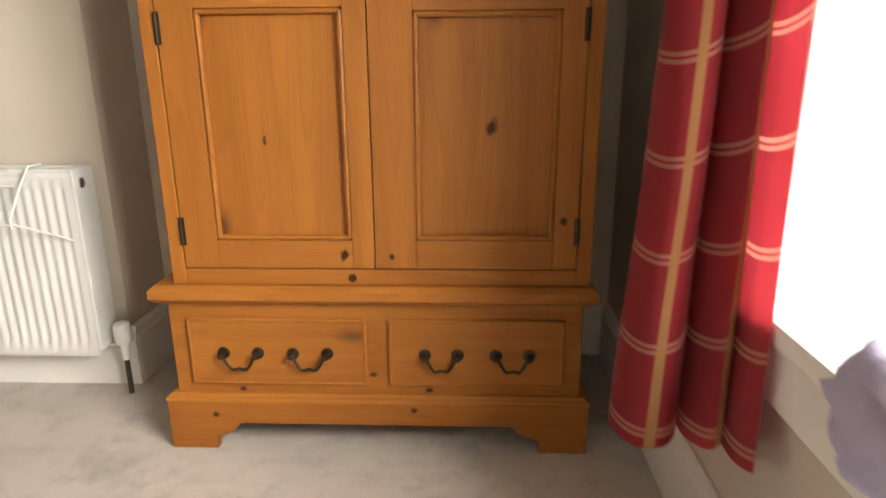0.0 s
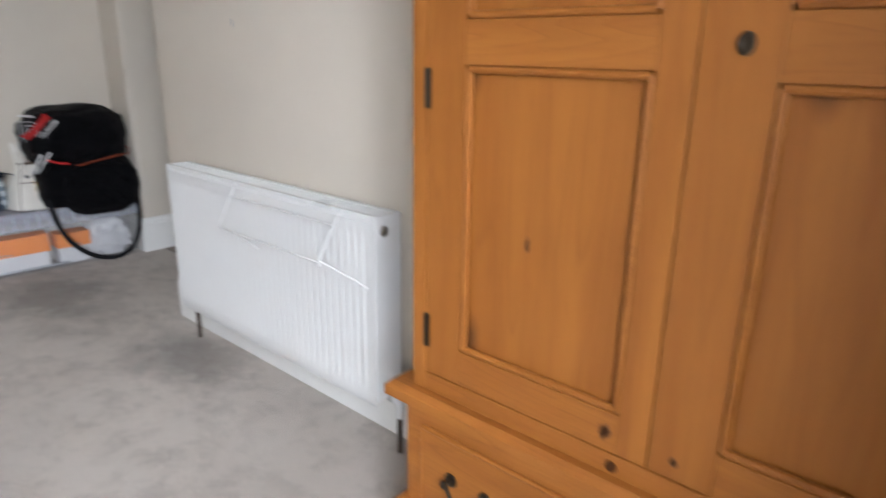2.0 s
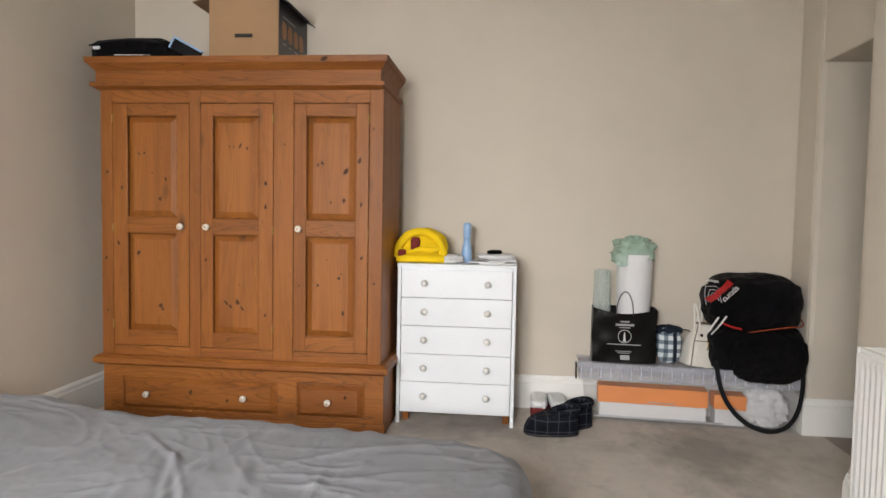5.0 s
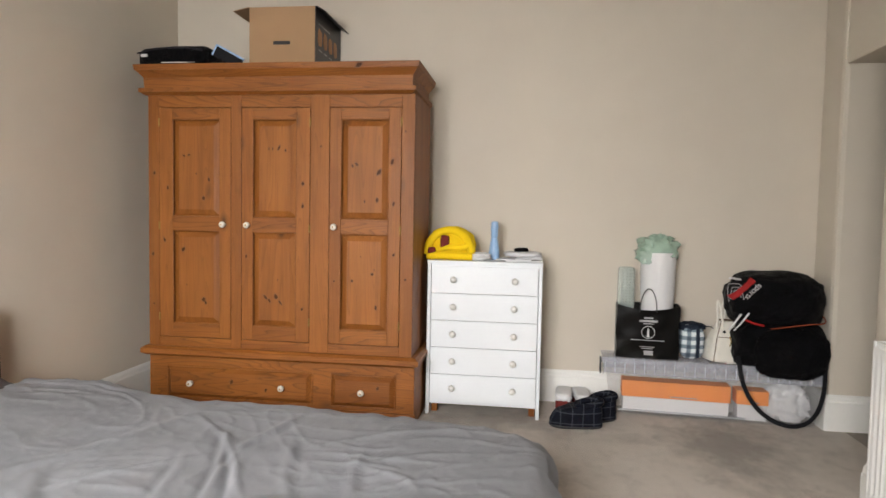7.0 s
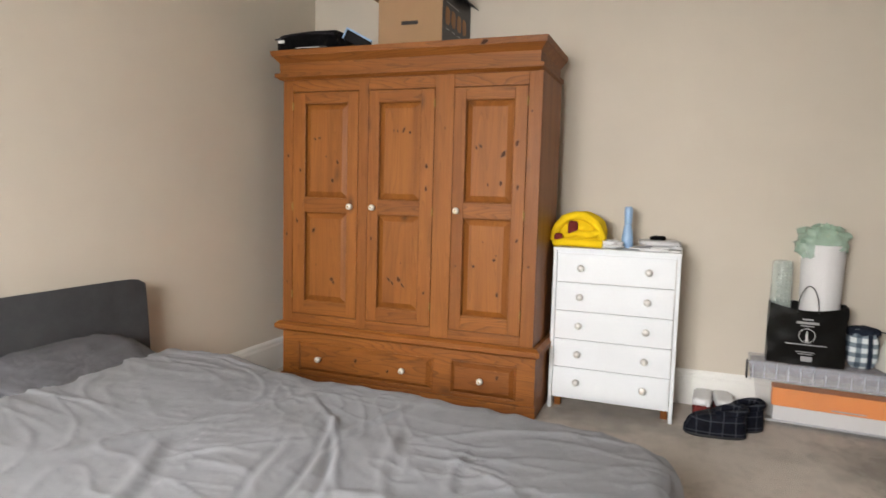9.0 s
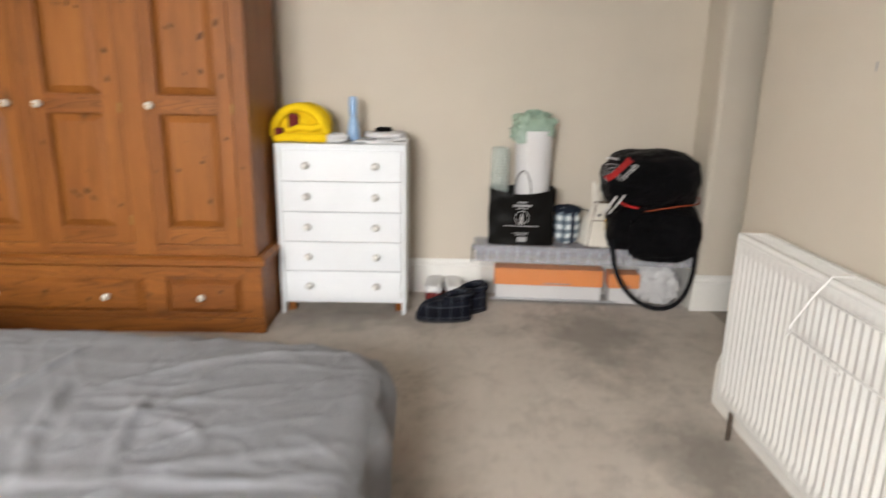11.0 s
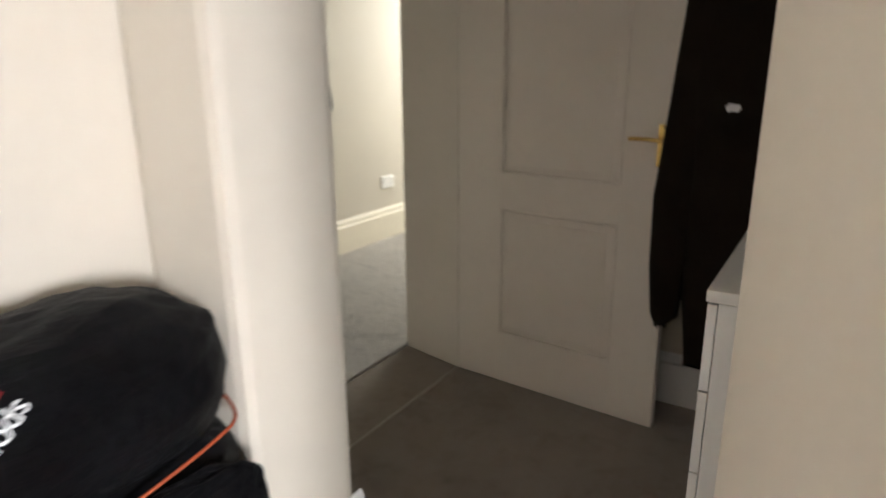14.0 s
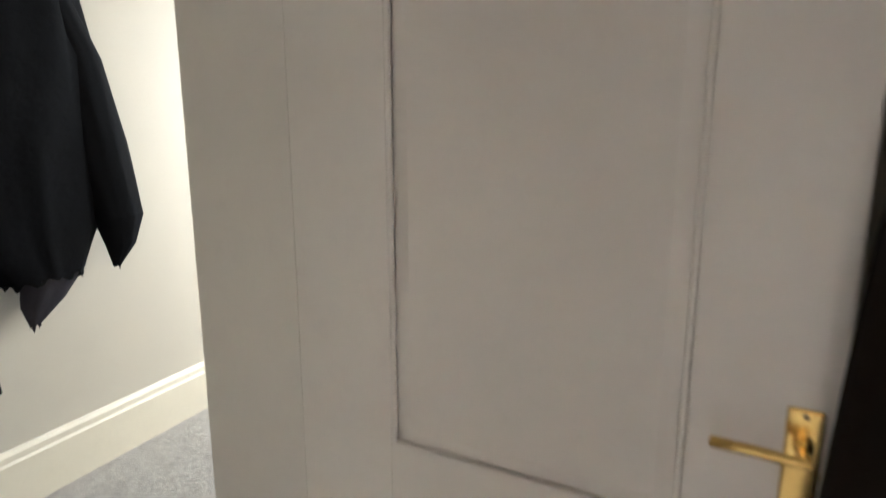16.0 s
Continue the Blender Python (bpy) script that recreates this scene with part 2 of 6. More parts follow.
M_WALL = plain("wall_paint", (0.62, 0.562, 0.474), 0.75, var=0.05, big=1.3, fine=140, relief=0.06)
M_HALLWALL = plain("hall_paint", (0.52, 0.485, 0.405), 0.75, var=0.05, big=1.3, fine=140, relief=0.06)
M_CEIL = plain("ceiling_paint", (0.78, 0.77, 0.74), 0.85, var=0.04)
M_WHITE = plain("white_gloss", (0.84, 0.835, 0.8), 0.35, var=0.05, coat=0.2)
# white reveals, greyed in the colour to stand in for weaker light
M_REVEAL_DIMMED = plain("reveal_paint_dimmed", (0.42, 0.435, 0.45), 0.6, var=0.04)
M_CREAM = plain("cream_gloss", (0.72, 0.67, 0.54), 0.4, var=0.05)
M_DOOR = plain("door_paint", (0.83, 0.765, 0.68), 0.4, var=0.05, big=1.5, fine=30)
M_RAD = plain("radiator_enamel", (0.79, 0.795, 0.78), 0.3, var=0.04, coat=0.3)
M_LACQ = plain("white_lacquer", (0.8, 0.835, 0.865), 0.38, var=0.04)
M_CHESTG = plain("white_laminate", (0.8, 0.79, 0.76), 0.45, var=0.05)
M_CARPET = carpet("carpet", (0.26, 0.225, 0.19), (0.54, 0.48, 0.415), (0.66, 0.59, 0.52), 0.5, dark_at=((-1.35, 2.26, 0.34, 0.2), (-2.45, 2.15, 0.5, 0.3), (-2.62, 0.85, 0.2, 0.5)))
M_HALLCARPET = carpet("hall_carpet", (0.4, 0.36, 0.3), (0.75, 0.69, 0.6), (0.82, 0.76, 0.67), 1.0, 24.0, 0.06)
# brown lobby carpet, with the lobby's shade darkened into its colour
M_LOBBY_SHADED = carpet("lobby_carpet_shaded", (0.12, 0.096, 0.072), (0.25, 0.205, 0.16), (0.31, 0.26, 0.205), 0.5)
B_D, B_M, B_L = (0.055, 0.015, 0.0025), (0.172, 0.053, 0.0078), (0.285, 0.099, 0.015)
M_PX, M_PZ = pine("pine_across", "x", B_D, B_M, B_L, 0.85, 22.0), pine("pine_upright", "z", B_D, B_M, B_L, 0.36, 24.0)
A_D, A_M, A_L = (0.12, 0.036, 0.005), (0.255, 0.084, 0.0115), (0.365, 0.135, 0.021)
M_QX, M_QZ = pine("honey_pine_across", "x", A_D, A_M, A_L, 0.3, 16.0), pine("honey_pine_upright", "z", A_D, A_M, A_L, 0.28, 14.0)
M_KNOT = plain("knot_wood", (0.07, 0.024, 0.008), 0.6, var=0.4, fine=200)
M_HALO = plain("knot_ring_wood", (0.19, 0.066, 0.012), 0.6, var=0.3, fine=200)
M_KNOT.node_tree.nodes["Principled BSDF"].inputs["Specular IOR Level"].default_value = 0.15
M_IRON = plain("dark_bronze", (0.06, 0.045, 0.03), 0.4, 0.8, 0.3)
M_BRASS = plain("polished_brass", (0.72, 0.5, 0.16), 0.18, 1.0, 0.08)
M_HINGE = plain("dull_brass", (0.3, 0.19, 0.06), 0.4, 0.9, 0.25)
M_KNOB = plain("satin_white_knob", (0.74, 0.73, 0.7), 0.3, 0.15, 0.06)
M_CHROME = plain("satin_metal", (0.6, 0.6, 0.58), 0.3, 1.0, 0.08)
M_STRIP = plain("carpet_strip", (0.45, 0.4, 0.34), 0.5, 0.3)
M_COPPER = plain("old_copper", (0.13, 0.1, 0.08), 0.5, 0.7, 0.3)
M_CERAMIC = plain("ceramic", (0.72, 0.68, 0.6), 0.2, var=0.05, coat=0.4)
M_DUVET = fabric("duvet_cotton", (0.425, 0.437, 0.468), 700, 0.8, 0.1, 0.22, sheen=0.1)
M_PILLOW = fabric("pillow_cotton", (0.105, 0.105, 0.115), 700, 0.85, 0.15, 0.4)
M_HEAD = fabric("headboard_weave", (0.115, 0.115, 0.122), 500, 0.95, 0.25)
M_BLACKWOOD = plain("black_paint", (0.02, 0.02, 0.022), 0.5)
M_TARTAN = tartan("red_check_cloth")
M_GINGHAM = gingham("checked_cloth")
M_BLACKNYLON = fabric("black_nylon", (0.008, 0.008, 0.0095), 600, 0.42, 0.4, 1.4)
M_BLACKCOAT = fabric("black_cloth", (0.0014, 0.0014, 0.002), 500, 0.95, 0.4, 0.2)
M_BROWNCOAT = fabric("dark_brown_cloth", (0.014, 0.0098, 0.0068), 400, 0.95, 0.4, 0.2)
M_GREYCLOTH = fabric("dark_grey_cloth", (0.03, 0.028, 0.034), 500, 0.9, 0.3, 0.2)
M_STRAP = fabric("black_webbing", (0.012, 0.012, 0.014), 800, 0.8)
M_RED = fabric("red_cloth", (0.6, 0.03, 0.03), 600, 0.6)
M_ORANGEPIPE = fabric("orange_piping", (0.36, 0.07, 0.025), 600, 0.6)
M_WHITEPRINT = plain("white_print", (0.75, 0.75, 0.75), 0.6)
M_GREYPRINT = plain("grey_print", (0.35, 0.35, 0.36), 0.6)
M_CREAMLEATHER = fabric("cream_leather", (0.78, 0.75, 0.68), 300, 0.5, 0.12, 0.1)
M_BLACKPAPER = plain("black_paper", (0.007, 0.0065, 0.006), 0.35, var=0.3, relief=0.2, fine=14.0, dist=0.01)
M_BLACKPAPER.node_tree.nodes["Principled BSDF"].inputs["Specular IOR Level"].default_value = 0.09
M_PAPER = plain("white_paper", (0.75, 0.75, 0.76), 0.7, var=0.05)
M_GREENFILM = clear_plastic("green_film", (0.5, 0.72, 0.58), 0.25, 0.45)
M_BUBBLE = clear_plastic("bubble_wrap", (0.68, 0.77, 0.73), 0.2, 0.36)
M_BOX = clear_plastic("clear_tub", (0.74, 0.75, 0.78), 0.12, 0.1)
M_RIB = clear_plastic("clear_rib", (0.8, 0.81, 0.84), 0.25, 0.6)
M_BOXRIB = clear_plastic("clear_rim", (0.64, 0.66, 0.74), 0.2, 0.33)
M_ORANGE = plain("orange_card", (0.85, 0.27, 0.04), 0.6)
M_POLY = clear_plastic("white_polythene", (0.8, 0.8, 0.82), 0.4, 0.9)
M_STEEL = plain("dull_aluminium", (0.55, 0.57, 0.6), 0.4, 0.6)
M_YELLOW = fabric("yellow_fleece", (0.85, 0.58, 0.005), 400, 0.95, 0.15, 0.2)
M_MAROON = fabric("maroon_print", (0.15, 0.018, 0.016), 400, 0.9)
M_BLUE = plain("blue_plastic", (0.3, 0.47, 0.72), 0.3, var=0.08)
M_NAVY = fabric("navy_quilt", (0.018, 0.024, 0.04), 300, 0.7, 0.5, 0.1, big=40)
M_PLAID = plaid("navy_plaid")
M_SEAM = fabric("brown_seam", (0.16, 0.12, 0.085), 300, 0.7)
M_TAN = fabric("tan_fleece", (0.3, 0.19, 0.1), 120, 1.0, 0.4, 0.4)
M_CARD = plain("brown_cardboard", (0.36, 0.22, 0.115), 0.8, var=0.08, fine=200)
M_DARKPRINT = plain("dark_print", (0.02, 0.018, 0.02), 0.4, var=0.4)
M_TANPRINT = plain("tan_print", (0.4, 0.18, 0.06), 0.5, var=0.4, fine=90)
M_PURPLE = fabric("lilac_fleece", (0.5, 0.48, 0.68), 250, 1.0, 0.15, 0.3)
M_GLASSY, gnt, gb = nodes_of("window_glass")
gb.inputs["Base Color"].default_value = (0.95, 0.97, 0.97, 1)
gb.inputs["Transmission Weight"].default_value, gb.inputs["Roughness"].default_value, gb.inputs["IOR"].default_value = 1.0, 0.0, 1.45
M_GROUND = plain("outside_ground", (0.2, 0.2, 0.18), 0.9)


# ---- mesh helpers ----
def box(bm, x0, x1, y0, y1, z0, z1, m=None):
    ret = bmesh.ops.create_cube(bm, size=1.0)["verts"]
    for v in ret:
        v.co = Vector((x0 + (v.co.x + 0.5) * (x1 - x0), y0 + (v.co.y + 0.5) * (y1 - y0), z0 + (v.co.z + 0.5) * (z1 - z0)))
        if m is not None:
            v.co = m @ v.co
    return ret


def part(name, bm, material, parent=None, label="", bevel=0.0, seg=2, smooth=None):
    """Links a bmesh as one mesh object, under a thing or a part if given."""
    if bevel:
        bmesh.ops.bevel(bm, geom=list(bm.edges), offset=bevel, segments=seg, profile=0.6, affect="EDGES", clamp_overlap=True)
    bmesh.ops.recalc_face_normals(bm, faces=bm.faces)
    me = bpy.data.meshes.new(name)
    bm.to_mesh(me)
    bm.free()
    me.materials.append(material)
    if smooth is not None:
        me.shade_smooth()
        me.set_sharp_from_angle(angle=radians(smooth))
    ob = new(name, me)
    if parent is not None:
        ob.parent = parent
    if label:
        ob["label"] = label
    return ob


def bpart(name, dims, material, parent=None, label="", bevel=0.003):
    bm = bmesh.new()
    box(bm, *dims)
    return part(name, bm, material, parent, label, bevel)


def thing(name, m, label, category, group=""):
    ob = new(name)
    ob.matrix_world = m
    ob.empty_display_size = 0.1
    return tagged(ob, label, category, group)


def setting(name, dims, material, label, bevel=0.0, category="wall"):
    return tagged(bpart(name, dims, material, None, "", bevel), label, category, kind="structure")


def lathe(bm, profile, steps=20, m=None, closed=True):
    """Turns (radius, height) pairs round the z axis."""
    rings = []
    for r, z in profile:
        ring = []
        for i in range(steps):
            a = 2 * math.pi * i / steps
            co = Vector((r * math.cos(a), r * math.sin(a), z))
            ring.append(bm.verts.new(m @ co if m is not None else co))
        rings.append(ring)
    for a, b in zip(rings, rings[1:]):
        for i in range(steps):
            bm.faces.new((a[i], a[(i + 1) % steps], b[(i + 1) % steps], b[i]))
    if closed:
        bm.faces.new(rings[0][::-1])
        bm.faces.new(rings[-1])


def tube(bm, pts, radius, steps=8, flat=1.0, up=(0, 0, 1)):
    """A rod along points; flat squashes it across up into a strap."""
    pts = [Vector(p) for p in pts]
    rings = []
    for i, p in enumerate(pts):
        d = (pts[min(i + 1, len(pts) - 1)] - pts[max(i - 1, 0)]).normalized()
        s = d.cross(Vector(up))
        s = s.normalized() if s.length > 1e-4 else d.orthogonal().normalized()
        u = s.cross(d).normalized()
        rings.append([bm.verts.new(p + (s * math.cos(2 * math.pi * k / steps) + u * math.sin(2 * math.pi * k / steps) * flat) * radius) for k in range(steps)])
    for a, b in zip(rings, rings[1:]):
        for k in range(steps):
            bm.faces.new((a[k], a[(k + 1) % steps], b[(k + 1) % steps], b[k]))
    bm.faces.new(rings[0][::-1])
    bm.faces.new(rings[-1])


def blob(bm, centre, size, power=2.6, rough=0.1, freq=3.0, seed=0.0, nu=40, nv=24, floor=None, m=None):
    """A soft, creased, squarish body; floor flattens its underside."""
    def sp(v, e):
        return math.copysign(abs(v) ** e, v)
    e = 2.0 / power
    rows = []
    for j in range(nv + 1):
        ph = -math.pi / 2 + math.pi * j / nv
        row = []
        for i in range(nu):
            th = 2 * math.pi * i / nu
            d = Vector((sp(math.cos(ph), e) * sp(math.cos(th), e), sp(math.cos(ph), e) * sp(math.sin(th), e), sp(math.sin(ph), e)))
            k = 1 + rough * (noise.noise(d * freq + Vector((seed, seed * 2, 0))) + 0.5 * noise.noise(d * freq * 2.7 + Vector((seed, 0, seed))))
            co = Vector((d.x * size[0] * k, d.y * size[1] * k, d.z * size[2] * k)) + Vector(centre)
            if floor is not None:
                co.z = max(co.z, floor)
            row.append(bm.verts.new(m @ co if m is not None else co))
            if j in (0, nv):
                break
        rows.append(row)
    for a, b in zip(rows, rows[1:]):
        for i in range(nu):
            q = [a[i % len(a)], a[(i + 1) % len(a)], b[(i + 1) % len(b)], b[i % len(b)]]
            f = []
            for vert in q:
                if vert not in f:
                    f.append(vert)
            bm.faces.new(f)


def curve(pts, n=6):
    """A smooth run of points through the given ones."""
    p = [Vector(pts[0])] + [Vector(q) for q in pts] + [Vector(pts[-1])]
    out = []
    for a, b, c, d in zip(p, p[1:], p[2:], p[3:]):
        for k in range(n):
            t = k / n
            out.append(0.5 * (2 * b + (c - a) * t + (2 * a - 5 * b + 4 * c - d) * t * t + (3 * b - a - 3 * c + d) * t ** 3))
    return out + [p[-1]]


def sheet(bm, fn, nu, nv, uv=None):
    """A grid of fn(u, v) for u, v in 0..1."""
    g = [[bm.verts.new(fn(i / nu, j / nv)) for i in range(nu + 1)] for j in range(nv + 1)]
    lay = bm.loops.layers.uv.new("UVMap") if uv else None
    for j in range(nv):
        for i in range(nu):
            f = bm.faces.new((g[j][i], g[j][i + 1], g[j + 1][i + 1], g[j + 1][i]))
            if uv:
                for lp, (a, b) in zip(f.loops, ((i, j), (i + 1, j), (i + 1, j + 1), (i, j + 1))):
                    lp[lay].uv = uv(a / nu, b / nv)
    return g


def solid(bm, t):
    bmesh.ops.solidify(bm, geom=list(bm.faces), thickness=t)


def field(bm, x0, x1, z0, z1, y_edge, y_top, slope, back):
    """A fielded board facing -y: its rim at y_edge, its raised face at y_top."""
    a = [bm.verts.new((x, y_edge, z)) for x, z in ((x0, z0), (x1, z0), (x1, z1), (x0, z1))]
    c = [bm.verts.new((x, y_top, z)) for x, z in ((x0 + slope, z0 + slope), (x1 - slope, z0 + slope), (x1 - slope, z1 - slope), (x0 + slope, z1 - slope))]
    d = [bm.verts.new((x, back, z)) for x, z in ((x0, z0), (x1, z0), (x1, z1), (x0, z1))]
    bm.faces.new(c)
    bm.faces.new(d[::-1])
    for i in range(4):
        j = (i + 1) % 4
        bm.faces.new((a[i], a[j], c[j], c[i]))
        bm.faces.new((d[i], d[j], a[j], a[i]))


def bead(bm, x0, x1, z0, z1, y, r):
    """A rounded moulding round a panel opening."""
    for p, q in (((x0, z0), (x1, z0)), ((x1, z0), (x1, z1)), ((x1, z1), (x0, z1)), ((x0, z1), (x0, z0))):
        tube(bm, [(p[0], y, p[1]), (q[0], y, q[1])], r, 8)


def profile_strip(bm, outline, x0, x1):
    """Extrudes a (y, z) outline along x."""
    a = [bm.verts.new((x0, y, z)) for y, z in outline]
    b = [bm.verts.new((x1, y, z)) for y, z in outline]
    n = len(outline)
    bm.faces.new(a)
    bm.faces.new(b[::-1])
    for i in range(n):
        bm.faces.new((a[i], b[i], b[(i + 1) % n], a[(i + 1) % n]))


def words(name, text, size, m, material, parent, extrude=0.0006):
    """Lettering as a mesh, centred on m, standing in its x-y plane."""
    cu = bpy.data.curves.new(name, "FONT")
    cu.body, cu.size, cu.extrude, cu.align_x, cu.align_y = text, size, extrude, "CENTER", "CENTER"
    tmp = bpy.data.objects.new(name, cu)
    scene.collection.objects.link(tmp)
    me = bpy.data.meshes.new_from_object(tmp.evaluated_get(bpy.context.evaluated_depsgraph_get()))
    bpy.data.objects.remove(tmp)
    me.materials.clear()
    me.materials.append(material)
    ob = new(name, me)
    ob.parent = parent
    ob.matrix_local = m
    return ob


# ---- structure ----
TOP = 2.75
S = "structure"
setting("floor", (-3.07, 2.1, -1.4, 2.86, -0.1, 0.0), M_CARPET, "beige cut-pile carpet with worn areas and darker ragged patches", category="carpet")
setting("lobby_floor", (-3.465, -1.4, 2.86, 4.5, -0.1, 0.0), M_LOBBY_SHADED, "brown short-pile carpet of the lobby, coloured darker for its shade", category="carpet")
setting("hall_floor", (-4.9, -3.465, 1.3, 7.3, -0.1, 0.012), M_HALLCARPET, "pale grey deep-pile carpet of the hallway", category="carpet")
setting("ceiling", (-4.9, 2.1, -1.4, 7.3, TOP, TOP + 0.1), M_CEIL, "plain white painted ceiling", category="ceiling")
W = "smooth wall painted warm beige"
setting("wall_west", (-3.46, -3.07, -1.4, 3.32, 0, TOP), M_WALL, W)
setting("wall_pier", (-3.069, -2.81, 2.77, 3.075, 0, TOP), M_WALL, "narrow beige pier with softly rounded corners", 0.028)
setting("wall_west_far", (-3.46, -3.15, 4.235, 7.2, 0, TOP), M_WALL, W)
setting("wall_west_head", (-3.46, -3.15, 3.32, 4.235, 2.03, TOP), M_WALL, W)
setting("wall_lintel", (-2.812, -1.96, 2.78, 3.06, 2.0, TOP), M_WALL, "beige lintel over the lobby opening", 0.008)
plan = [(-0.3, 3.06), (-0.3, 2.5), (-0.312, 2.472), (-0.34, 2.46), (-1.715, 2.46), (-1.757, 2.466), (-1.79, 2.484), (-1.824, 2.514), (-1.952, 2.775), (-1.963, 2.8), (-1.966, 2.83), (-1.966, 3.06)]
bm = bmesh.new()
lo, hi = [bm.verts.new((*p, 0)) for p in plan], [bm.verts.new((*p, TOP)) for p in plan]
bm.faces.new(lo)
bm.faces.new(hi[::-1])
for i in range(len(plan)):
    j = (i + 1) % len(plan)
    bm.faces.new((lo[i], lo[j], hi[j], hi[i]))
tagged(part("wall_chimney", bm, M_WALL, smooth=40), "beige chimney breast with rounded corners and small scuffs", "wall", kind=S)
bm = bmesh.new()
blob(bm, (-1.166, 2.4598, 1.247), (0.004, 0.0008, 0.012), 2.4, 0.4, 3, 2, 14, 8)
part("scuff", bm, M_GREYPRINT, bpy.data.objects["wall_chimney"], "small dark scuff in the paint")
setting("wall_lobby_east", (-1.56, -1.4, 3.06, 4.5, 0, TOP), M_WALL, W)
setting("wall_lobby_north", (-3.149, -1.561, 4.33, 4.5, 0, TOP), M_WALL, W)
setting("wall_north", (-0.3, 1.66, 2.72, 2.88, 0, TOP), M_WALL, W)
setting("wall_south", (-3.07, 1.66, -1.4, -1.22, 0, TOP), M_WALL, W)
WIN = (-1.12, 1.6, 0.6, 2.12)
XO = 2.1
setting("wall_east_below", (1.3, XO, -1.22, 2.72, 0, WIN[2]), M_WALL, W)
setting("wall_east_above", (1.3, XO, -1.22, 2.72, WIN[3], TOP), M_WALL, W)
setting("wall_east_north", (1.3, XO, WIN[1], 2.72, WIN[2], WIN[3]), M_WALL, W)
setting("wall_east_south", (1.3, XO, -1.22, WIN[0], WIN[2], WIN[3]), M_WALL, W)
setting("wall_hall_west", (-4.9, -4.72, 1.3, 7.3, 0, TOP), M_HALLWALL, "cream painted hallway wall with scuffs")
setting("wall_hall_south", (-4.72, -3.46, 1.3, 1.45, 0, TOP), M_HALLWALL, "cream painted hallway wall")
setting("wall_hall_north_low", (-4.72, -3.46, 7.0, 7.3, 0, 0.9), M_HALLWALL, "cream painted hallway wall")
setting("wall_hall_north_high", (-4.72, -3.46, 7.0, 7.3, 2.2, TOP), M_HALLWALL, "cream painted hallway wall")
setting("ground", (-150, 150, -150, 150, -3.3, -3.2), M_GROUND, "grey ground outside, far below the window", category="ground")


def baseboard(x0, y0, x1, y1, out, height=0.2, depth=0.02, material=M_WHITE, label="tall white moulded skirting board"):
    """A skirting board along a wall foot; out is the side it faces."""
    a, b, o = Vector((x0, y0, 0)), Vector((x1, y1, 0)), Vector((*out, 0))
    prof = [(0, 0), (depth, 0), (depth, height * 0.8), (depth * 0.75, height * 0.84), (depth * 0.7, height * 0.93), (depth * 0.3, height), (0, height)]
    bm = bmesh.new()
    p = [bm.verts.new(a + o * d + Vector((0, 0, z))) for d, z in prof]
    q = [bm.verts.new(b + o * d + Vector((0, 0, z))) for d, z in prof]
    bm.faces.new(p)
    bm.faces.new(q[::-1])
    for i in range(len(prof)):
        j = (i + 1) % len(prof)
        bm.faces.new((p[i], q[i], q[j], p[j]))
    tagged(part("baseboard", bm, material), label, "skirting", kind=S)


baseboard(-3.069, -1.22, -3.069, 2.769, (1, 0))
baseboard(-3.05, 2.769, -2.811, 2.769, (0, -1))
baseboard(-2.809, 2.749, -2.809, 3.093, (1, 0))
baseboard(-1.75, 2.459, -0.28, 2.459, (0, -1))
baseboard(-1.826, 2.514, -1.954, 2.775, (-0.898, -0.44))
baseboard(-1.75, 2.459, -1.826, 2.514, (-0.586, -0.81))
baseboard(-0.299, 2.46, -0.299, 2.718, (1, 0))
baseboard(-0.27, 2.719, 1.28, 2.719, (0, -1))
baseboard(1.299, -1.2, 1.299, 2.7, (-1, 0))
baseboard(-3.05, -1.219, 1.28, -1.219, (0, 1))
baseboard(-3.13, 4.329, -1.57, 4.329, (0, -1))
baseboard(-1.561, 3.09, -1.561, 4.31, (-1, 0))
baseboard(-4.719, 1.5, -4.719, 6.98, (1, 0), 0.24, 0.025, M_CREAM, "tall cream moulded skirting board")

# doorway between lobby and hall
fr = tagged(new("door_frame"), "white painted door lining with stops", "door frame", kind=S)
for nm, d in (("lining", (-3.465, -3.145, 3.32, 3.335, 0, 2.03)),
              ("lining", (-3.465, -3.145, 3.335, 4.15, 2.012, 2.03)), 
              ("architrave", (-3.149, -3.128, 4.18, 4.25, 0, 2.09)), ("architrave", (-3.149, -3.128, 3.26, 3.333, 0, 2.09)),
              ("architrave", (-3.149, -3.128, 3.333, 4.152, 2.018, 2.09)), ("architrave", (-3.48, -3.461, 4.24, 4.31, 0, 2.09)),
              ("architrave", (-3.48, -3.461, 3.26, 3.333, 0, 2.09))):
    bpart(nm, d, M_DOOR, fr, bevel=0.003)
bm = bmesh.new()
foot = [(-3.156, 4.156), (-3.462, 4.222), (-3.462, 4.24), (-3.156, 4.24)]
lo, hi = [bm.verts.new((*p, 0)) for p in foot], [bm.verts.new((*p, 2.012)) for p in foot]
bm.faces.new(lo)
bm.faces.new(hi[::-1])
for i in range(len(foot)):
    j = (i + 1) % len(foot)
    bm.faces.new((lo[i], lo[j], hi[j], hi[i]))
part("hinge_lining", bm, M_DOOR, fr)
tagged(bpart("threshold_strip", (-3.159, -3.15, 3.336, 4.15, 0.0, 0.005), M_STRIP, None, bevel=0.002), "narrow dull metal carpet strip in the doorway", "threshold", kind=S)

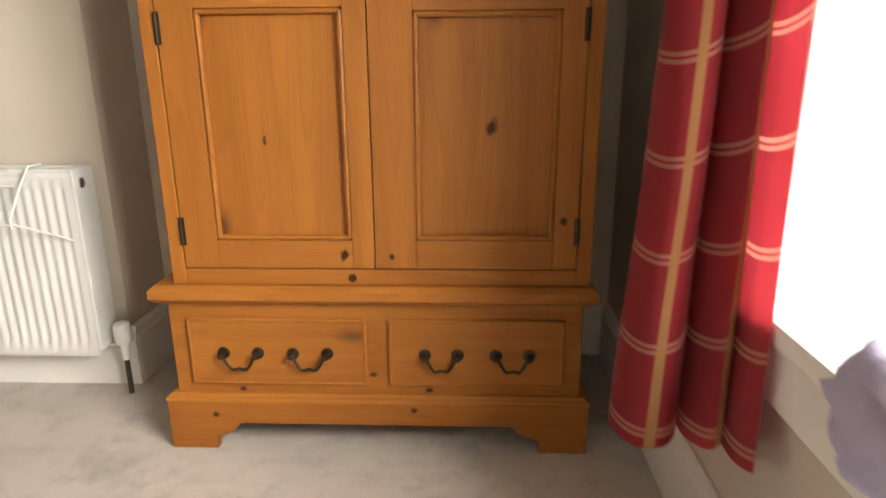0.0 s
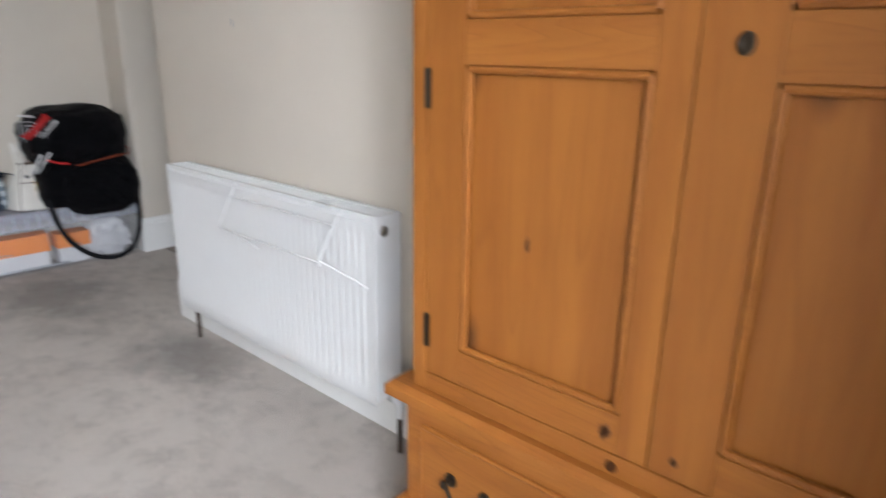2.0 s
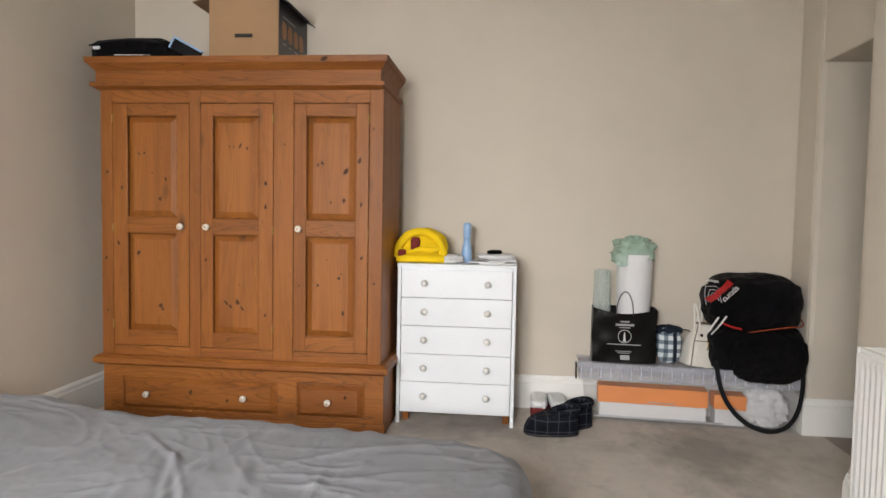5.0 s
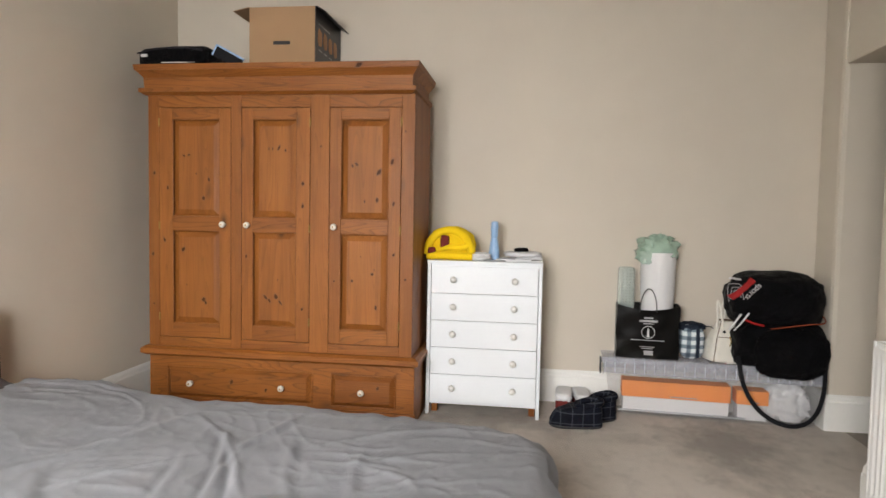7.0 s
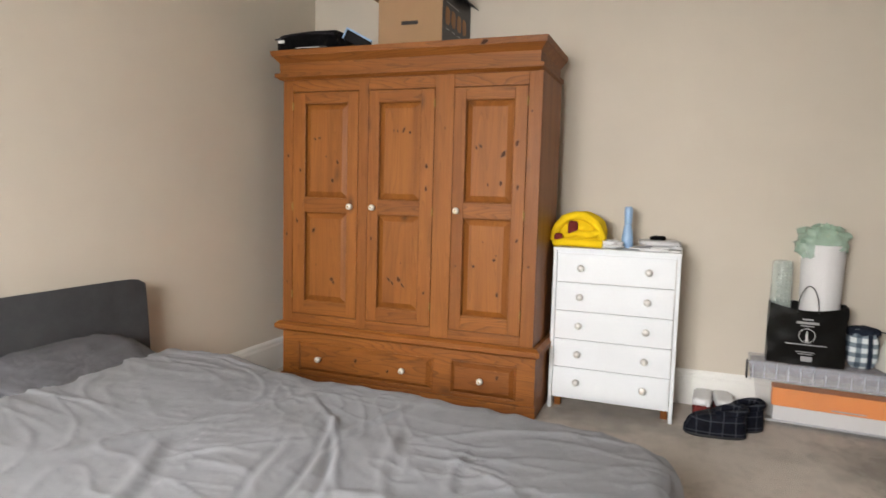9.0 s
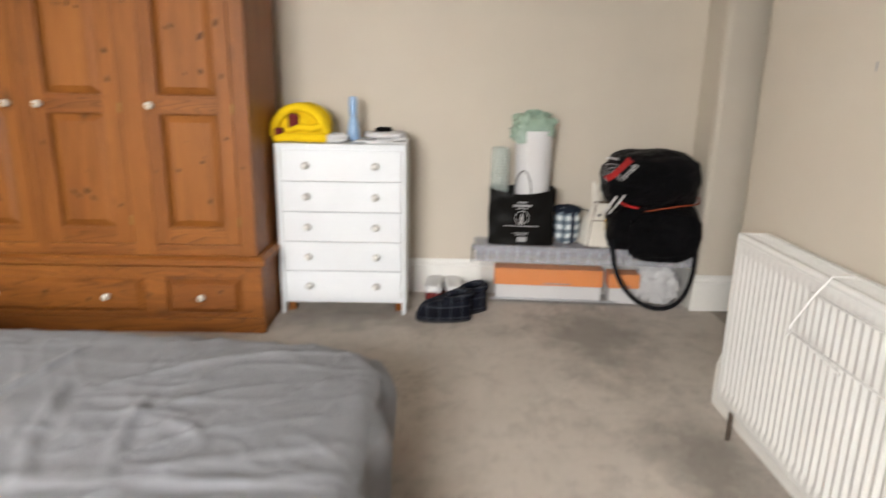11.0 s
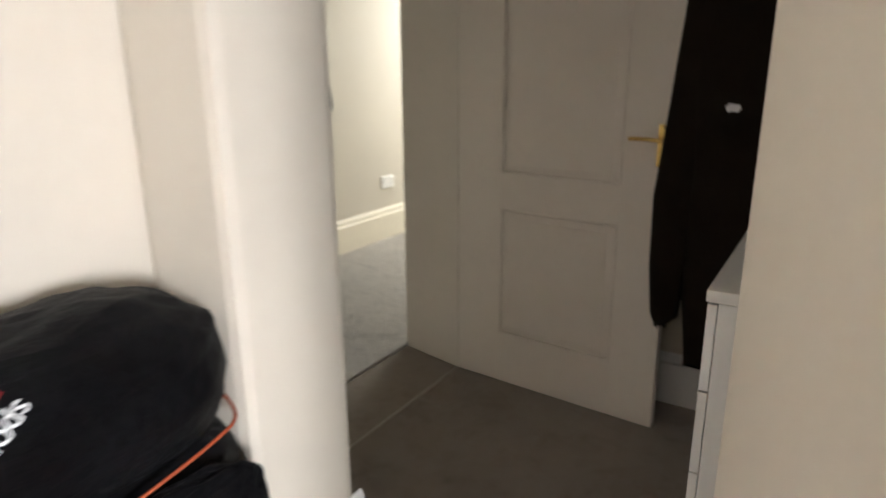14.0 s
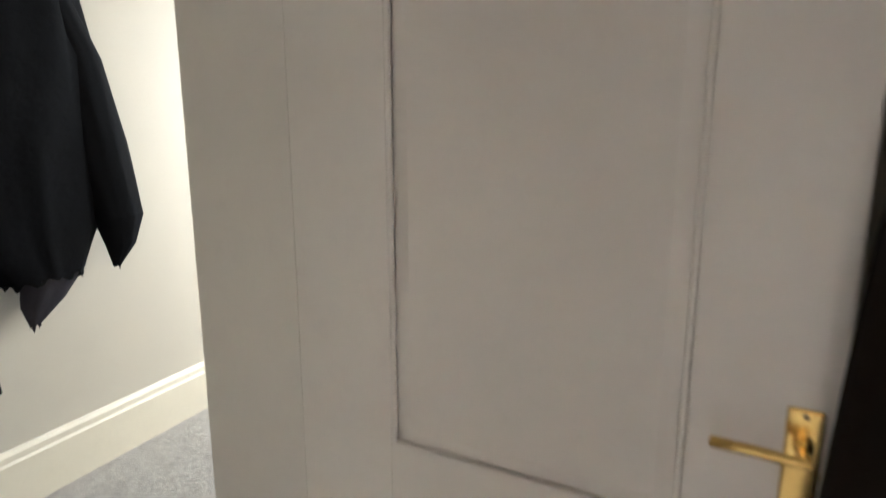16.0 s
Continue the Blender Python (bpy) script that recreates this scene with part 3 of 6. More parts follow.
# bedroom window with deep white reveal (light dimmed in its grey colour), sill and two sashes
win = tagged(new("window_1"), "large white painted window with deep reveals", "window", kind=S)
y0, y1, z0, z1 = WIN
bpart("window_sill", (1.262, 2.0, y0 + 0.002, y1 + 0.01, z0 + 0.001, z0 + 0.04), M_WHITE, win, "white gloss window board", 0.008)
bpart("apron", (1.275, 1.299, y0, y1 + 0.05, z0 - 0.1, z0), M_WHITE, win, bevel=0.004)
bpart("reveal_lining", (1.295, 2.02, y1 - 0.018, y1 - 0.001, z0 + 0.04, z1), M_REVEAL_DIMMED, win, "white reveal boarding, coloured grey to dim the window light on it", 0.003)
bpart("architrave", (1.28, 1.299, y1 - 0.02, y1 + 0.07, z0 + 0.04, z1 + 0.07), M_WHITE, win, bevel=0.006)
bpart("corner_bead", (1.2995, 1.334, y1 - 0.034, y1 - 0.0185, z0 + 0.041, z1), M_WHITE, win, bevel=0.007)
bpart("reveal_lining", (1.295, 2.02, y0 + 0.001, y0 + 0.018, z0 + 0.04, z1), M_REVEAL_DIMMED, win, bevel=0.003)
for d in ((y0, y1, z0 + 0.04, z0 + 0.1), (y0, y1, z1 - 0.07, z1), (y0, y1, 1.36, 1.41), (y0, y0 + 0.06, z0, z1), (y1 - 0.06, y1, z0, z1), (0.32, 0.42, z0, z1)):
    bpart("window_frame", (2.0, 2.05, *d), M_WHITE, win, bevel=0.004)
for a, b in ((y0 + 0.06, 0.32), (0.42, y1 - 0.06)):
    for c, d in ((z0 + 0.1, 1.36), (1.41, z1 - 0.07)):
        g = bpart("pane", (2.023, 2.027, a, b, c, d), M_GLASSY, win, bevel=0)
        g.visible_shadow = False
# window out of view at the hall's end, added as a source for its light
hw = tagged(new("window_2"), "unseen hallway window with a white frame, added to light the hall", "window", kind=S)
for d in ((-4.72, -3.46, 0.9, 0.96), (-4.72, -3.46, 2.14, 2.2), (-4.72, -4.66, 0.9, 2.2), (-3.52, -3.46, 0.9, 2.2), (-4.12, -4.06, 0.9, 2.2)):
    bpart("window_frame", (d[0], d[1], 7.1, 7.15, d[2], d[3]), M_WHITE, hw, bevel=0.003)
for a, b in ((-4.66, -4.12), (-4.06, -3.52)):
    bpart("pane", (a, b, 7.12, 7.124, 0.96, 2.14), M_GLASSY, hw).visible_shadow = False


# ---- wardrobes ----
def knob(name, x, y, z, parent, material, r=0.017, label="", base=None):
    bm = bmesh.new()
    m = pose(x, y, z, 90)
    lathe(bm, [(r * 0.55, 0), (r * 0.5, r * 0.7), (r * 0.95, r * 1.1), (r, r * 1.5), (r * 0.8, r * 2.0), (r * 0.3, r * 2.2)], 16, m)
    ob = part(name, bm, material, parent, label, smooth=50)
    if base:
        bm = bmesh.new()
        lathe(bm, [(r * 0.28, r * 2.15), (r * 0.2, r * 2.35)], 10, m)
        part("screw", bm, base, ob, smooth=40)
    return ob


def knot(x, y, z, rx, rz, parent, lean=None):
    """A dark, uneven knot with a browner ring and a short tail, lying on the face at y."""
    bm = bmesh.new()
    lean = radians(22 * math.sin(x * 91 + z * 53) if lean is None else lean)
    n, rings = 18, []
    for s, d in ((1.3, 0.0), (0.9, 0.0005), (0.7, 0.0009), (0.3, 0.0011)):
        ring = []
        for i in range(n):
            a = 2 * math.pi * i / n
            k = s * (1 + 0.35 * noise.noise(Vector((math.cos(a) * 1.6 + x * 31, math.sin(a) * 1.6 + z * 17, s))))
            tail = 1 + (0.3 if s > 0.9 else 0.15) * max(0, math.sin(a)) ** 6
            px, pz = rx * k * math.cos(a), rz * k * tail * math.sin(a)
            ring.append(bm.verts.new((x + px * math.cos(lean) - pz * math.sin(lean), y - d, z + px * math.sin(lean) + pz * math.cos(lean))))
        rings.append(ring)
    for j, (a, b) in enumerate(zip(rings, rings[1:])):
        for i in range(n):
            bm.faces.new((a[i], a[(i + 1) % n], b[(i + 1) % n], b[i])).material_index = 1 if j == 0 else 0
    bm.faces.new(rings[-1])
    part("knot", bm, M_KNOT, parent).data.materials.append(M_HALO)


def hinge(x, y, z, parent, material, k=1.0):
    bm = bmesh.new()
    box(bm, x - 0.007 * k, x + 0.007 * k, y - 0.003, y + 0.004, z - 0.036 * k, z + 0.036 * k)
    tube(bm, [(x, y - 0.004, z - 0.034 * k), (x, y - 0.004, z + 0.034 * k)], 0.005 * k)
    part("hinge", bm, material, parent)


def cornice(name, x0, x1, y_front, y_back, steps, parent, material):
    """One moulding from (z0, z1, overhang, overhang) steps, mitred round the front and sides."""
    line = []
    for za, zb, o, o2 in steps:
        line += [(za + 0.0004, o), (zb, o2)]
    bm = bmesh.new()
    rings = [[bm.verts.new((x, y, z)) for x, y in ((x0 - o, y_front - o), (x1 + o, y_front - o), (x1 + o, y_back), (x0 - o, y_back))] for z, o in line]
    bm.faces.new(rings[0][::-1])
    bm.faces.new(rings[-1])
    for a, b in zip(rings, rings[1:]):
        for i in range(4):
            j = (i + 1) % 4
            bm.faces.new((a[i], a[j], b[j], b[i]))
    return part(name, bm, material, parent, bevel=0.0)


def pine_door(x0, x1, z0, z1, px0, px1, panels, parent, mx, mz, fielded, y=0.0):
    """A framed door: stiles, rails and panels, its face at y."""
    d = new("door")
    d.parent = parent
    bpart("stile", (x0, px0, y, y + 0.024, z0, z1), mz, d, bevel=0.002)
    bpart("stile", (px1, x1, y, y + 0.024, z0, z1), mz, d, bevel=0.002)
    edges = [z0] + [v for p in panels for v in p] + [z1]
    for k in range(0, len(edges), 2):
        bpart("rail", (px0, px1, y, y + 0.0235, edges[k], edges[k + 1]), mx, d, bevel=0.002)
    for a, b in panels:
        bm = bmesh.new()
        if fielded:
            field(bm, px0 + 0.007, px1 - 0.007, a + 0.007, b - 0.007, y + 0.019, y + 0.004, 0.03, y + 0.0225)
        else:
            field(bm, px0, px1, a, b, y + 0.0175, y + 0.016, 0.004, y + 0.0235)
        part("panel", bm, mz, d)
        bm = bmesh.new()
        r = 0.0025 if fielded else 0.007
        bead(bm, px0 + r, px1 - r, a + r, b - r, y + (0.003 if fielded else 0.006), r)
        part("moulding", bm, mx, d, smooth=40)
    return d


def bail(x0, x1, y, z, parent):
    """A swan-neck drop handle between two rose plates."""
    h = new("handle")
    h.parent = parent
    h["label"] = "dark bronze swan-neck drop handle"
    for x in (x0, x1):
        bm = bmesh.new()
        lathe(bm, [(0.017, 0), (0.016, 0.003), (0.008, 0.005), (0.007, 0.018), (0.0105, 0.021), (0.008, 0.027)], 14, pose(x, y, z, 90))
        part("rose", bm, M_IRON, h, smooth=40)
    bm = bmesh.new()
    n, pts = 24, []
    for i in range(n + 1):
        s = i / n
        x = x0 + 0.004 + (x1 - x0 - 0.008) * s
        e = min(s, 1 - s) * 2
        pts.append((x + 0.014 * math.sin(math.pi * e) * (1 if s < 0.5 else -1) * (1 - e), y - 0.022, z - 0.034 * (1 - (1 - min(1, e * 2.6)) ** 2) - 0.004 * math.sin(math.pi * e)))
    tube(bm, pts, 0.0042, 8, up=(0, 1, 0))
    part("bail", bm, M_IRON, h, smooth=60)


A = thing("wardrobe", pose(0, 2.1, 0), "honey pine double wardrobe with two drawers and bracket feet", "wardrobe")
bpart("base_body", (0.01, 1.1, 0.012, 0.56, 0.15, 0.43), M_QX, A, bevel=0.003)
cornice("ledge", 0.015, 1.095, 0.004, 0.57, [(0.425, 0.44, 0.016, 0.034), (0.44, 0.462, 0.034, 0.034), (0.462, 0.475, 0.034, 0.02)], A, M_QX)
cornice("top_cornice", 0.045, 1.105, 0.004, 0.57, [(1.8, 1.84, 0.006, 0.01), (1.84, 1.87, 0.01, 0.045), (1.87, 1.9, 0.045, 0.05)], A, M_QX)
bpart("upper_body", (0.04, 1.11, 0.026, 0.56, 0.475, 1.8), M_QZ, A, bevel=0.003)
bpart("stile", (0.04, 0.076, 0.0, 0.026, 0.475, 1.8), M_QZ, A)
bpart("stile", (1.075, 1.11, 0.0, 0.026, 0.475, 1.8), M_QZ, A)
bpart("rail", (0.076, 1.075, 0.0, 0.026, 0.475, 0.516), M_QX, A)
bpart("rail", (0.076, 1.075, 0.0, 0.026, 1.77, 1.8), M_QX, A)
dl = pine_door(0.079, 0.566, 0.519, 1.767, 0.167, 0.512, [(0.592, 1.143), (1.218, 1.69)], A, M_QX, M_QZ, False)
dr = pine_door(0.569, 1.072, 0.519, 1.767, 0.672, 1.014, [(0.592, 1.133), (1.218, 1.69)], A, M_QX, M_QZ, False)
for z in (0.615, 1.1, 1.62):
    hinge(0.081, 0.0, z, dl, M_IRON)
    hinge(1.07, 0.0, z, dr, M_IRON)
bm = bmesh.new()
lathe(bm, [(0.0115, 0), (0.011, 0.004), (0.008, 0.005), (0.004, 0.003)], 18, pose(0.627, 0.0, 1.18, 90) @ Matrix.Diagonal((1, 1.35, 1, 1)))
part("escutcheon", bm, M_IRON, dr, "oval dark bronze keyhole plate", smooth=40)
for x, z, a, b in ((0.856, 0.869, 0.01, 0.015), (0.305, 0.84, 0.004, 0.012)):
    knot(x, 0.0158, z, a, b, dr if x > 0.56 else dl)
for x, z, a, b in ((1.035, 0.642, 0.008, 0.008), (0.49, 0.553, 0.008, 0.012), (0.61, 0.55, 0.006, 0.006)):
    knot(x, -0.0002, z, a, b, dr if x > 0.56 else dl)
bm = bmesh.new()
lathe(bm, [(0.011, 0), (0.0105, 0.0015), (0.004, 0.001)], 14, pose(0.508, 0.0, 0.493, 90))
part("plug", bm, M_KNOT, A, smooth=40)
for x0, x1, hs in ((0.062, 0.53, ((0.15, 0.243), (0.337, 0.429))), (0.598, 1.05, ((0.689, 0.776), (0.876, 0.963)))):
    dw = new("drawer")
    dw.parent = A
    bpart("front", (x0, x1, 0.004, 0.02, 0.19, 0.372), M_QX, dw, bevel=0.003)
    bm = bmesh.new()
    bead(bm, x0, x1, 0.19, 0.372, 0.008, 0.006)
    part("moulding", bm, M_QX, dw, smooth=40)
    for a, b in hs:
        bail(a, b, 0.004, 0.278, dw)
for x, z in ((0.55, 0.215), (0.19, 0.168), (0.13, 0.152), (0.7, 0.17), (0.66, 0.125), (0.12, 0.105)):
    knot(x, 0.0118 if z > 0.15 else -0.0185, z, 0.009, 0.006, A, 15)
# plinth with bracket feet
bm = bmesh.new()
out = [(-0.012, 0.0), (0.115, 0.0), (0.115, 0.04), (0.165, 0.052), (0.185, 0.082), (0.925, 0.082), (0.945, 0.052), (0.995, 0.04), (0.995, 0.0), (1.122, 0.0), (1.122, 0.142), (-0.012, 0.142)]
a = [bm.verts.new((x, -0.018, z)) for x, z in out]
b = [bm.verts.new((x, 0.006, z)) for x, z in out]
bm.faces.new(a)
bm.faces.new(b[::-1])
for i in range(len(out)):
    bm.faces.new((a[i], b[i], b[(i + 1) % len(out)], a[(i + 1) % len(out)]))
part("plinth", bm, M_QX, A, bevel=0.002)
for x0, x1 in ((-0.012, 0.008), (1.102, 1.122)):
    bpart("plinth_side", (x0, x1, 0.007, 0.56, 0.0, 0.142), M_QX, A)
cornice("plinth_moulding", 0.0, 1.11, 0.002, 0.56, [(0.142, 0.152, 0.018, 0.014), (0.152, 0.16, 0.01, 0.002)], A, M_QX)

B = thing("wardrobe", pose(-2.385, 0, 0, 0, 0, 90), "knotty waxed pine triple wardrobe with drawers and ceramic knobs", "wardrobe")
bpart("base_body", (-1.0, 0.525, 0.012, 0.5, 0.0, 0.33), M_PX, B)
cornice("ledge", -1.0, 0.52, 0.0, 0.505, [(0.33, 0.345, 0.01, 0.03), (0.345, 0.37, 0.032, 0.032), (0.37, 0.385, 0.03, 0.012)], B, M_PX)
bpart("plinth", (-1.01, 0.535, -0.006, 0.012, 0.0, 0.075), M_PX, B, bevel=0.004)
bpart("upper_body", (-0.995, 0.51, 0.028, 0.5, 0.385, 1.78), M_PZ, B)
for x0, x1 in ((-0.995, -0.932), (-0.508, -0.449), (-0.058, 0.047), (0.44, 0.51)):
    bpart("stile", (x0, x1, 0.0, 0.028, 0.385, 1.78), M_PZ, B)
for x0, x1 in ((-0.932, -0.508), (-0.449, -0.058), (0.047, 0.44)):
    bpart("rail", (x0, x1, 0.001, 0.028, 0.385, 0.437), M_PX, B)
    bpart("rail", (x0, x1, 0.001, 0.028, 1.71, 1.78), M_PX, B)
cornice("cornice", -0.995, 0.482, 0.0, 0.505, [(1.775, 1.79, 0.01, 0.032), (1.79, 1.812, 0.036, 0.036), (1.812, 1.87, 0.014, 0.016), (1.87, 1.905, 0.016, 0.045), (1.905, 1.935, 0.05, 0.056)], B, M_PX)
for x0, x1, p0, p1, kx, hx in ((-0.929, -0.511, -0.852, -0.575, -0.548, -0.93), (-0.446, -0.061, -0.385, -0.135, -0.408, -0.06), (0.05, 0.437, 0.112, 0.372, 0.081, 0.438)):
    d = pine_door(x0, x1, 0.44, 1.707, p0, p1, [(0.515, 1.035), (1.115, 1.645)], B, M_PX, M_PZ, True)
    knob("knob", kx, 0.0, 1.072, d, M_CERAMIC, 0.018, "pale ceramic knob with a brass screw", M_BRASS)
    for z in (0.55, 1.06, 1.63):
        hinge(hx, 0.0, z, d, M_HINGE, 0.6)
for x0, x1, ks in ((-0.885, -0.045, (-0.735, -0.205)), (0.072, 0.418, (0.243,))):
    dw = new("drawer")
    dw.parent = B
    bm = bmesh.new()
    field(bm, x0, x1, 0.1, 0.268, 0.0115, -0.01, 0.024, 0.02)
    bead(bm, x0 - 0.004, x1 + 0.004, 0.096, 0.272, 0.01, 0.005)
    part("front", bm, M_PX, dw)
    for kx in ks:
        knob("knob", kx, -0.0095, 0.185, dw, M_CERAMIC, 0.018, "pale ceramic knob with a brass screw", M_BRASS)
# knots of the raised panels: across and up the panel, half width, half height, lean
PANELS = {
    (-0.852, -0.575, 1.115, 1.645): ((0.13, 0.65, 4, 8, 60), (0.28, 0.66, 7, 5, 20), (0.5, 0.43, 4, 4, 0), (0.72, 0.13, 11, 10, 0), (0.88, 0.36, 6, 10, 10)),
    (-0.385, -0.135, 1.115, 1.645): ((0.3, 0.74, 3, 7, 5), (0.43, 0.74, 3, 7, 0), (0.64, 0.75, 6, 14, -25), (0.86, 0.72, 5, 7, 0)),
    (0.112, 0.372, 1.115, 1.645): ((0.25, 0.56, 7, 11, 40), (0.12, 0.54, 5, 8, 20), (0.93, 0.47, 10, 17, -35), (0.5, 0.12, 4, 8, 0), (0.88, 0.14, 8, 12, 0)),
    (-0.852, -0.575, 0.515, 1.035): ((0.1, 0.85, 8, 13, -35), (0.72, 0.22, 11, 12, -20), (0.78, 0.18, 6, 9, 0), (0.2, 0.4, 3, 4, 0)),
    (-0.385, -0.135, 0.515, 1.035): ((0.2, 0.28, 7, 15, 40), (0.33, 0.24, 6, 13, 35), (0.56, 0.29, 11, 13, 20), (0.7, 0.22, 5, 14, 40), (0.62, 0.5, 3, 4, 0)),
    (0.112, 0.372, 0.515, 1.035): ((0.76, 0.61, 8, 7, 0), (0.14, 0.52, 6, 6, 0), (0.88, 0.2, 6, 12, 0), (0.82, 0.66, 3, 5, 0), (0.4, 0.82, 3, 3, 0)),
}
for (p0, p1, za, zb), marks in PANELS.items():
    for u, w, a, b, lean in marks:
        inset = 0.041
        knot(p0 + inset + (p1 - p0 - 2 * inset) * u, 0.0038, za + inset + (zb - za - 2 * inset) * w, a / 1000, b / 1000, B, lean)
for kx, kz, a, b in ((0.39, 1.42, 0.009, 0.016), (-0.1, 1.3, 0.008, 0.01), (-0.1, 1.18, 0.007, 0.012), (-0.97, 0.9, 0.006, 0.01), (-0.96, 1.35, 0.007, 0.01), (0.4, 1.2, 0.006, 0.012), (-0.9, 0.98, 0.006, 0.012), (0.46, 1.58, 0.005, 0.006), (0.47, 0.8, 0.006, 0.006), (-0.88, 1.27, 0.006, 0.011), (-0.42, 0.9, 0.006, 0.01), (-0.1, 0.62, 0.005, 0.008), (0.405, 0.93, 0.006, 0.01), (0.08, 0.78, 0.004, 0.007), (-0.965, 0.62, 0.005, 0.007), (0.0, 1.5, 0.004, 0.006)):
    knot(kx, -0.0002, kz, a, b, B)
for kx, kz, a in ((-0.5, 0.2, 0.008), (-0.3, 0.165, 0.006), (0.33, 0.21, 0.007)):
    knot(kx, -0.0102, kz, a * 1.6, a, B, 70)
knot(0.22, -0.058, 1.915, 0.02, 0.01, B, 30)

# ---- chest of drawers by the pine wardrobe ----
D = thing("chest_of_drawers", pose(-2.66, 0, 0, 0, 0, 90), "white five-drawer chest with round knobs, cluttered top", "chest of drawers")
for x0, x1 in ((0.545, 0.565), (1.175, 1.195)):
    bpart("side_panel", (x0, x1, 0.0, 0.42, 0.0, 0.872), M_LACQ, D)
bpart("top", (0.543, 1.197, -0.004, 0.425, 0.872, 0.889), M_LACQ, D)
bpart("back_panel", (0.565, 1.175, 0.41, 0.418, 0.06, 0.872), M_LACQ, D, bevel=0)
bpart("bottom_rail", (0.565, 1.175, 0.014, 0.03, 0.06, 0.085), M_LACQ, D)
bpart("cross_rail", (0.565, 1.175, 0.012, 0.03, 0.855, 0.872), M_LACQ, D)
for k in range(5):
    z = 0.082 + k * 0.1555
    dw = new("drawer")
    dw.parent = D
    bpart("front", (0.568, 1.172, 0.0, 0.016, z, z + 0.1525), M_LACQ, dw, bevel=0.0015)
    bpart("tray", (0.58, 1.16, 0.017, 0.38, z + 0.01, z + 0.12), M_CHESTG, dw, bevel=0)
    for kx in (0.697, 1.042):
        knob("knob", kx, 0.0, z + 0.08, dw, M_KNOB, 0.019, "satin white round knob")
for x0, x1 in ((0.57, 0.605), (1.135, 1.17)):
    bpart("foot_block", (x0, x1, 0.06, 0.1, 0.0, 0.06), M_PZ, D, "brown wooden corner block")


# ---- radiator ----
R = thing("radiator", pose(0, 2.335, 0), "white ribbed panel radiator with a wire airer on it", "radiator")
RX0, RX1, RZ0, RZ1 = -1.51, -0.33, 0.148, 0.735
bpart("side_cover", (RX0, RX0 + 0.012, 0.0, 0.1, RZ0 + 0.02, RZ1), M_RAD, R)
bpart("side_cover", (RX1 - 0.012, RX1, 0.0, 0.1, RZ0 + 0.02, RZ1), M_RAD, R)
bm = bmesh.new()
n = 36
x = RX0 + 0.03
pitch = (RX1 - RX0 - 0.06) / n
prof = [(RX0 + 0.012, 0.004), (RX0 + 0.03, 0.004)]
for k in range(n):
    x = RX0 + 0.03 + k * pitch
    prof += [(x + pitch * 0.18, 0.004), (x + pitch * 0.3, 0.014), (x + pitch * 0.7, 0.014), (x + pitch * 0.82, 0.004)]
prof += [(RX1 - 0.03, 0.004), (RX1 - 0.012, 0.004)]
cols = []
for px, py in prof:
    cols.append([bm.verts.new((px, yy, zz)) for yy, zz in ((0.004, RZ0), (0.0, RZ0 + 0.012), (0.0, RZ0 + 0.035), (py * 0.42, RZ0 + 0.055), (py * 0.42, RZ1 - 0.07), (0.0, RZ1 - 0.05), (0.0, RZ1 - 0.022), (0.008, RZ1 - 0.012))])
for a, b in zip(cols, cols[1:]):
    for i in range(len(a) - 1):
        bm.faces.new((a[i], b[i], b[i + 1], a[i + 1]))
part("front_panel", bm, M_RAD, R, smooth=35)
bpart("back_panel", (RX0 + 0.014, RX1 - 0.014, 0.08, 0.09, RZ0, RZ1 - 0.012), M_RAD, R)
bm = bmesh.new()
for a, b in ((0.004, 0.018), (0.082, 0.1)):
    box(bm, RX0 + 0.012, RX1 - 0.012, a, b, RZ1 - 0.013, RZ1 - 0.001)
k = RX0 + 0.02
while k < RX1 - 0.03:
    box(bm, k, k + 0.005, 0.018, 0.082, RZ1 - 0.012, RZ1 - 0.003)
    k += 0.0125
part("top_grille", bm, M_RAD, R)
bpart("bracket", (RX0 + 0.2, RX0 + 0.23, 0.09, 0.124, 0.2, 0.7), M_RAD, R)
bpart("bracket", (RX1 - 0.23, RX1 - 0.2, 0.09, 0.124, 0.2, 0.7), M_RAD, R)
for px, side in ((RX0 + 0.035, -1), (RX1 + 0.045, 1)):
    bm = bmesh.new()
    lathe(bm, [(0.008, 0.0), (0.008, 0.125)], 10, pose(px, 0.045, 0.0))
    part("pipe", bm, M_COPPER, R, "tarnished copper pipe tail", smooth=40)
bm = bmesh.new()
lathe(bm, [(0.012, 0.12), (0.013, 0.175), (0.025, 0.178), (0.027, 0.19), (0.027, 0.228), (0.024, 0.242), (0.012, 0.246)], 18, pose(RX1 + 0.045, 0.045, 0.0))
part("valve", bm, M_RAD, R, "white plastic valve cap", smooth=40)
bm = bmesh.new()
tube(bm, [(RX1 + 0.045, 0.045, 0.168), (RX1 - 0.02, 0.045, 0.168)], 0.009)
part("valve_tail", bm, M_CHROME, R, smooth=40)
bm = bmesh.new()
tube(bm, [(RX0 + 0.035, 0.045, 0.12), (RX0 + 0.035, 0.045, 0.165)], 0.011)
part("valve", bm, M_CHROME, R, smooth=40)
bm = bmesh.new()
lathe(bm, [(0.016, 0), (0.014, 0.004), (0.006, 0.006)], 12, pose(RX1, 0.035, 0.69, 0, 90))
part("bleed_valve", bm, M_CHROME, R, smooth=40)
ai = thing("radiator_airer", pose(0, 2.335, 0), "white coated wire airer hooked over the radiator", "clothes airer")
